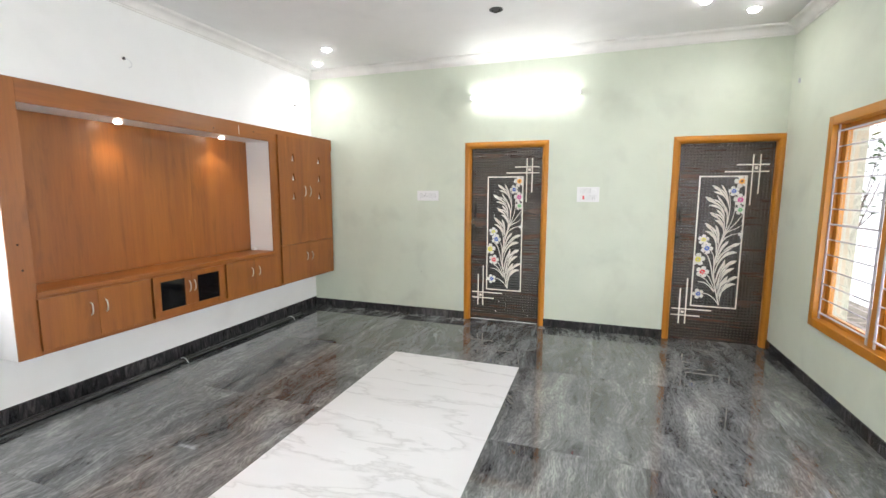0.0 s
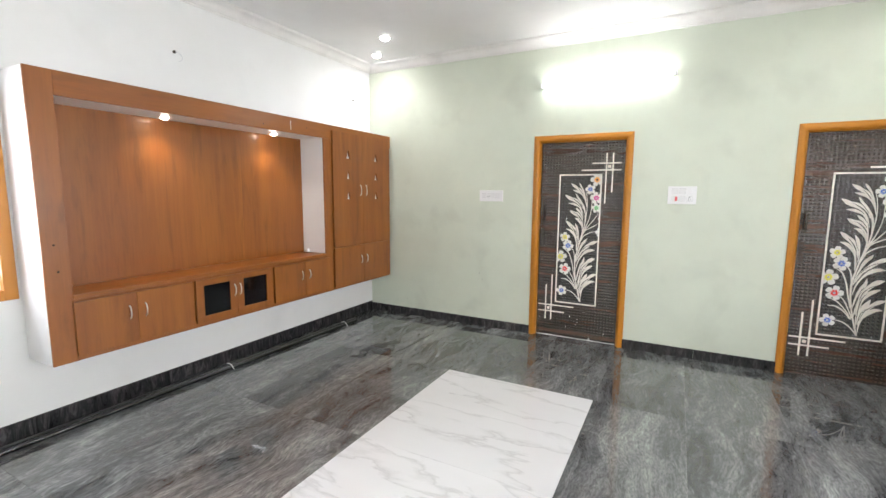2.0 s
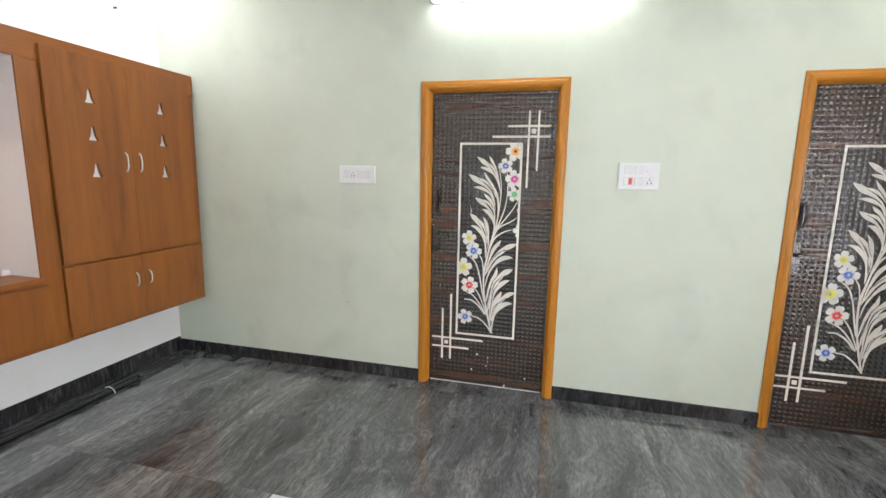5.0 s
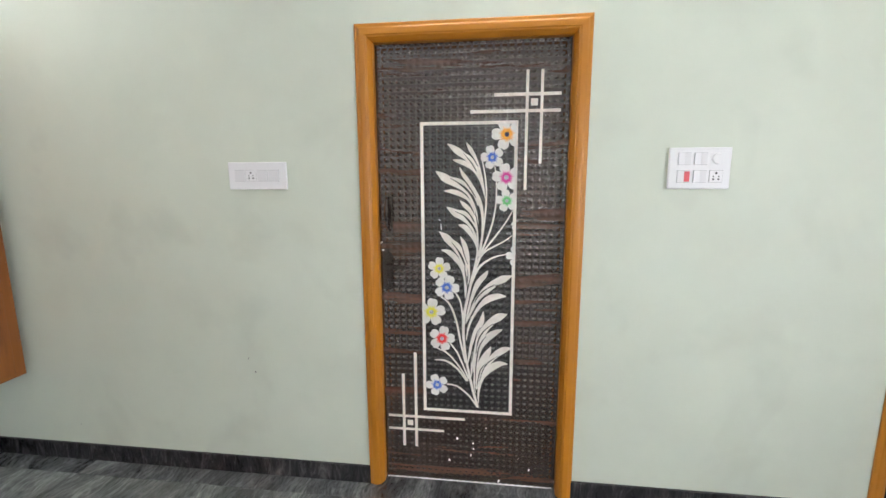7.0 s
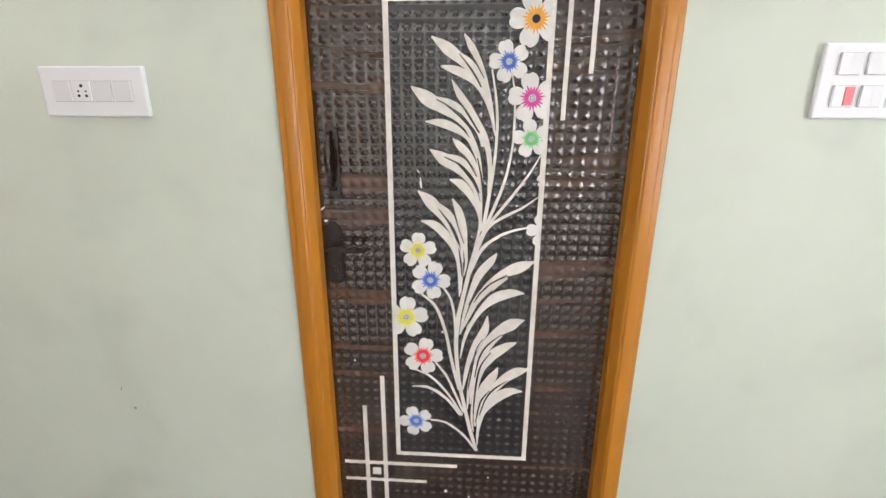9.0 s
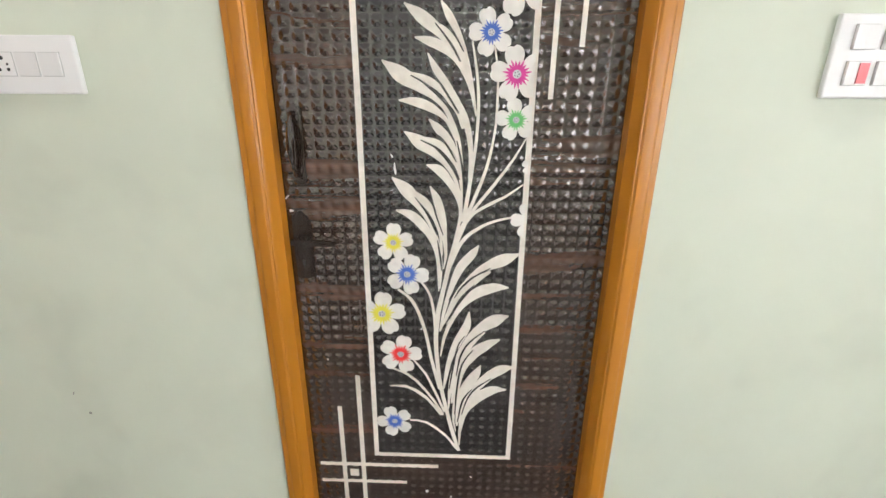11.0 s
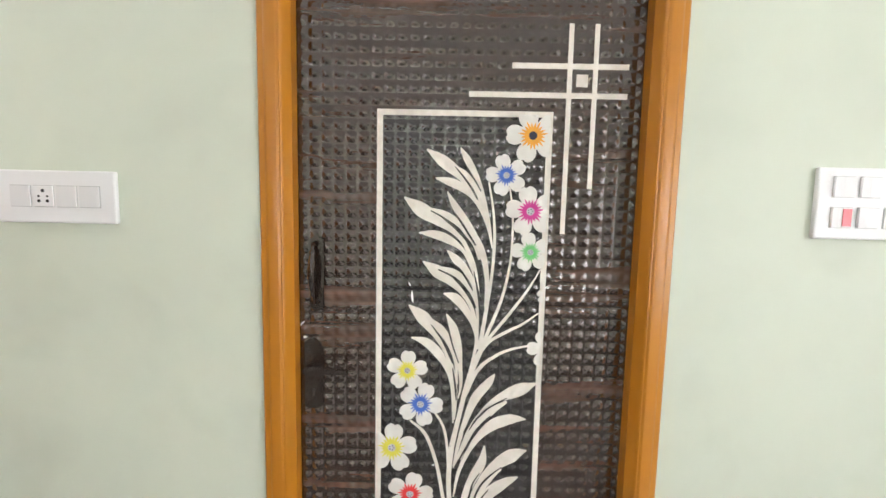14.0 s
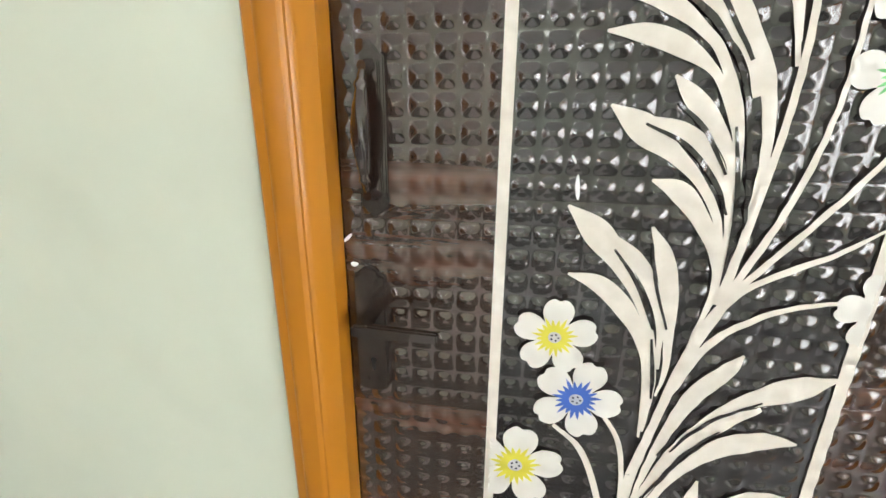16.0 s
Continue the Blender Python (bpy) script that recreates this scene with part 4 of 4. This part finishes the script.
def cut_door(y0, y1, z0, z1, holes):
    """A door front with bell-shaped holes right through it."""
    cu = bpy.data.curves.new("cut_outline", "CURVE")
    cu.dimensions, cu.fill_mode, cu.extrude = "2D", "BOTH", 0.009
    for loop in [[(y0, z0), (y1, z0), (y1, z1), (y0, z1)]] + holes:
        sp = cu.splines.new("POLY")
        sp.points.add(len(loop) - 1)
        for q, (a, b) in zip(sp.points, loop):
            q.co = (a, b, 0, 1)
        sp.use_cyclic_u = True
    tmp = bpy.data.objects.new("cut_outline", cu)
    scene.collection.objects.link(tmp)
    bpy.context.view_layer.update()
    me = bpy.data.meshes.new_from_object(tmp.evaluated_get(bpy.context.evaluated_depsgraph_get()))
    bpy.data.objects.remove(tmp)
    me.transform(Matrix(((0, 0, 1, DX + 0.009), (1, 0, 0, 0), (0, 1, 0, 0), (0, 0, 0, 1))))
    bm = bmesh.new()
    bm.from_mesh(me)
    return part("cabinet_door", bm, brown, tv, "veneered door with three bell-shaped cut-outs")


mid = -0.600
for a, b, hy, by in ((-1.092, mid - 0.001, mid - 0.050, -0.845), (mid + 0.001, -0.105, mid + 0.050, -0.352)):
    d_handle(hy, 1.560, 0.12, cut_door(a, b, 0.962, 2.165, [bell(by, z) for z in (1.935, 1.718, 1.500)]))
    d_handle(hy, 0.780, 0.088, leaf_door(a, b, 0.525, 0.945))
part("backing", boxed(FX + 0.0045, DX - 0.0005, -1.00, -0.74, 1.44, 2.00), laminate, tv, "white sheet behind the cut-outs")
part("backing", boxed(FX + 0.0045, DX - 0.0005, -0.48, -0.22, 1.44, 2.00), laminate, tv, "white sheet behind the cut-outs")

for ly in (-2.665, -1.67):
    downlight(0.150, ly, NZ1, 13, True, 0.027, 118)
solo("cable_box", boxed(0.06, 0.10, NY1 - 0.045, NY1 - 0.001, NZ0 + 0.001, NZ0 + 0.034, bevel=0.004), plastic, "small white plastic cable box on the niche ledge", "cable box")
part("scratch", boxed(FX + 0.0138, FX + 0.0145, -1.628, -1.622, 2.105, 2.185), laminate, tv, "pale scratch in the veneer")
for y, z in ((-1.43, 2.150), (-1.93, 2.120), (-3.46, 1.22), (-3.45, 1.06)):
    part("knot", tube(bmesh.new(), (FX + 0.0135, y, z), (FX + 0.0144, y, z), 0.006, 10), bronze, tv)


# ---- skirting ----
def skirting():
    root = thing("baseboard", (0, 0, 0), "polished black granite skirting along the walls", "baseboard", kind="structure")
    h, t = 0.092, 0.012
    runs = []
    for a, b in ((0.0, DOOR_X[0] - 0.4745), (DOOR_X[0] + 0.4800, DOOR_X[1] - 0.4745)):
        n = max(1, round((b - a) / 0.62))
        runs += [(a + (b - a) * k / n, a + (b - a) * (k + 1) / n, -t, 0.0) for k in range(n)]
    for x0, x1, y0, y1 in runs:
        part("skirting_tile", boxed(x0 + 0.0006, x1 - 0.0006, y0, y1, 0, h, bevel=0.0015), black_granite, root)
    for x0, x1, top in ((0.0, t, 0.115), (W - t, W, h)):
        n = 12
        for k in range(n):
            a, b = BACK + (-t - BACK) * k / n, BACK + (-t - BACK) * (k + 1) / n
            part("skirting_tile", boxed(x0, x1, a + 0.0006, b - 0.0006, 0, top, bevel=0.0015), black_granite, root)


skirting()


# ---- switch plates ----
def switch_plate(x0, x1, z0, z1, cells, label):
    root = thing("switch_plate", ((x0 + x1) / 2, 0, z0), label, "switch plate", "switch plates on the green wall")
    part("plate", boxed(x0, x1, -0.014, 0, z0, z1, bevel=0.004), plastic, root)
    for cx, cz, w, h, kind in cells:
        a, b = cx - w / 2, cx + w / 2
        if kind != "dial":
            part("module_gap", boxed(a - 0.0013, b + 0.0013, -0.0145, -0.0130, cz - h / 2 - 0.0013, cz + h / 2 + 0.0013), gap_grey, root, "thin dark joint round a module")
        if kind == "socket":
            s = part("socket", boxed(a, b, -0.017, -0.013, cz - h / 2, cz + h / 2, bevel=0.001), plastic, root, "white round-pin socket")
            for dx, dz, r in ((0, 0.013, 0.0042), (-0.010, 0.0, 0.0026), (0.010, 0.0, 0.0026), (-0.010, -0.011, 0.0038), (0.010, -0.011, 0.0038)):
                part("pin_hole", tube(bmesh.new(), (cx + dx, -0.0176, cz + dz), (cx + dx, -0.0165, cz + dz), r, 12), hole_black, s)
        elif kind == "dial":
            d = tube(bmesh.new(), (cx, -0.014, cz), (cx, -0.024, cz), w * 0.46, 24, w * 0.40)
            part("dial_base", boxed(a, b, -0.0155, -0.013, cz - h / 2, cz + h / 2, bevel=0.001), plastic, root)
            part("dial", d, plastic, root, "white fan regulator knob", smooth=True)
        else:
            # a flat rocker, or one pressed to one side with a crease down its middle
            press = (0.0205, 0.0168, 0.0178) if kind != "flat" else (0.0172, 0.0176, 0.0180)
            bm = bmesh.new()
            out, low = [], []
            for z in (cz - h / 2, cz + h / 2):
                out.append([bm.verts.new((x, y, z)) for x, y in zip((a, cx, b), (-q for q in press))])
                low.append([bm.verts.new((x, -0.0135, z)) for x in (a, cx, b)])
            for k in (0, 1):
                bm.faces.new((out[0][k], out[0][k + 1], out[1][k + 1], out[1][k]))
                for e in (0, 1):
                    bm.faces.new((out[e][k], out[e][k + 1], low[e][k + 1], low[e][k]))
            for k in (0, 2):
                bm.faces.new((out[0][k], out[1][k], low[1][k], low[0][k]))
            r = part("rocker", bm, rocker_plastic, root, "pale grey rocker")
            if kind == "red":
                part("indicator", boxed(cx + 0.002, b - 0.002, -0.0188, -0.0165, cz - h / 2 + 0.003, cz + h / 2 - 0.003), red_plastic, r, "red indicator window")


switch_plate(1.530, 1.808, 1.449, 1.571, [(1.587, 1.511, 0.046, 0.048, "flat"), (1.641, 1.511, 0.046, 0.048, "socket"), (1.695, 1.511, 0.046, 0.048, "flat"), (1.749, 1.511, 0.046, 0.048, "flat")],
             "white switch plate with three rockers and a socket")
switch_plate(3.430, 3.664, 1.450, 1.614, [(3.488, 1.570, 0.048, 0.046, "rocker"), (3.549, 1.570, 0.048, 0.046, "rocker"), (3.610, 1.570, 0.048, 0.046, "dial"),
                                         (3.488, 1.500, 0.048, 0.046, "red"), (3.549, 1.500, 0.048, 0.046, "rocker"), (3.610, 1.500, 0.048, 0.046, "socket")],
             "white switch plate with rockers, red indicator, regulator and socket")

# ---- loose and small things ----
rods = thing("curtain_rod_bundle", (0.12, -2.4, 0), "two long black metal curtain rods lying along the skirting", "curtain rod")
for dx, r in ((0.0, 0.021), (0.041, 0.018)):
    part("rod", tube(bmesh.new(), (0.086 + dx, -4.40, r), (0.164 + dx, -0.56 - dx, r), r, 14), black_rod, rods, smooth=True)
for y in (-2.26, -0.80):
    s = (y + 4.40) / 3.82
    part("bracket", sweep(bmesh.new(), [(0.066 + 0.078 * s + 0.052 * (1 - math.cos(k * 0.5)) , y, 0.048 * math.sin(k * 0.5) + 0.005) for k in range(7)], 0.0032), chrome, rods, "small steel clip", smooth=True)


def wall_wire(name, p, out, label):
    x, y, z = p
    root = thing(name, p, label, "wire")
    part("cap", tube(bmesh.new(), (x, y, z + 0.02), (x + out * 0.012, y, z + 0.02), 0.012, 14), bronze, root)
    part("wire", sweep(bmesh.new(), [(x + out * (0.010 + 0.012 * math.sin(k * 0.3)), y + 0.052 * math.sin(k * 0.26), z + 0.022 - 0.034 * (1 - math.cos(k * 0.29))) for k in range(11)], 0.0022, 6), ink_grey, root, smooth=True)


wall_wire("loose_wire", (0.0, -2.470, 2.585), 1, "loose end of wire from the white wall")
solo("wall_screw", tube(bmesh.new(), (0, -0.34, 2.625), (0.02, -0.34, 2.625), 0.008, 10), bronze, "small dark screw in the white wall", "screw")
solo("wall_screw", boxed(W - 0.015, W, -0.206, -0.194, 2.535, 2.575), ink_grey, "small grey wire stub on the green wall", "screw")


# ---- floor tiles ----
def floor():
    root = thing("floor", (0, 0, 0), "polished dark granite tile floor with a white marble inset", "floor", kind="structure")
    part("bed", boxed(-0.23, W + 0.23, BACK - 0.2, 0.23, -0.3, -0.006), grout, root)
    meshes = {}

    def tile(x0, x1, y0, y1, mat, gap=0.0004):
        w, d = round(x1 - x0, 4), round(y1 - y0, 4)
        if (w, d, mat.name) not in meshes:
            bm = boxed(-w / 2 + gap, w / 2 - gap, -d / 2 + gap, d / 2 - gap, -0.006, 0, bevel=0.0006)
            me = bpy.data.meshes.new("tile")
            bm.to_mesh(me)
            bm.free()
            me.materials.append(mat)
            meshes[(w, d, mat.name)] = me
        ob = new("tile", meshes[(w, d, mat.name)])
        ob.location = ((x0 + x1) / 2, (y0 + y1) / 2, 0)
        ob.parent = root
    sx0, sx1, sy0, sy1 = 1.840, 3.052, -5.00, -1.338
    xs = [0.0] + [sx0 - 0.61 * k for k in (2, 1)] + [sx0, (sx0 + sx1) / 2, sx1] + [sx1 + 0.61 * k for k in (1, 2, 3)] + [W]
    ys = [BACK, -7.44, -6.22, -5.00, -3.78, -2.56, -1.338, -0.118, 0.20]
    for a, b in zip(xs, xs[1:]):
        for c, d in zip(ys, ys[1:]):
            if a >= sx0 - 0.01 and b <= sx1 + 0.01 and c >= sy0 - 0.01 and d <= sy1 + 0.01:
                continue
            tile(a, b, c, d, granite)
    for c, d in zip(ys, ys[1:]):
        if c >= sy0 - 0.01 and d <= sy1 + 0.01:
            tile(sx0, sx1, c, d, marble, 0.0004)


floor()
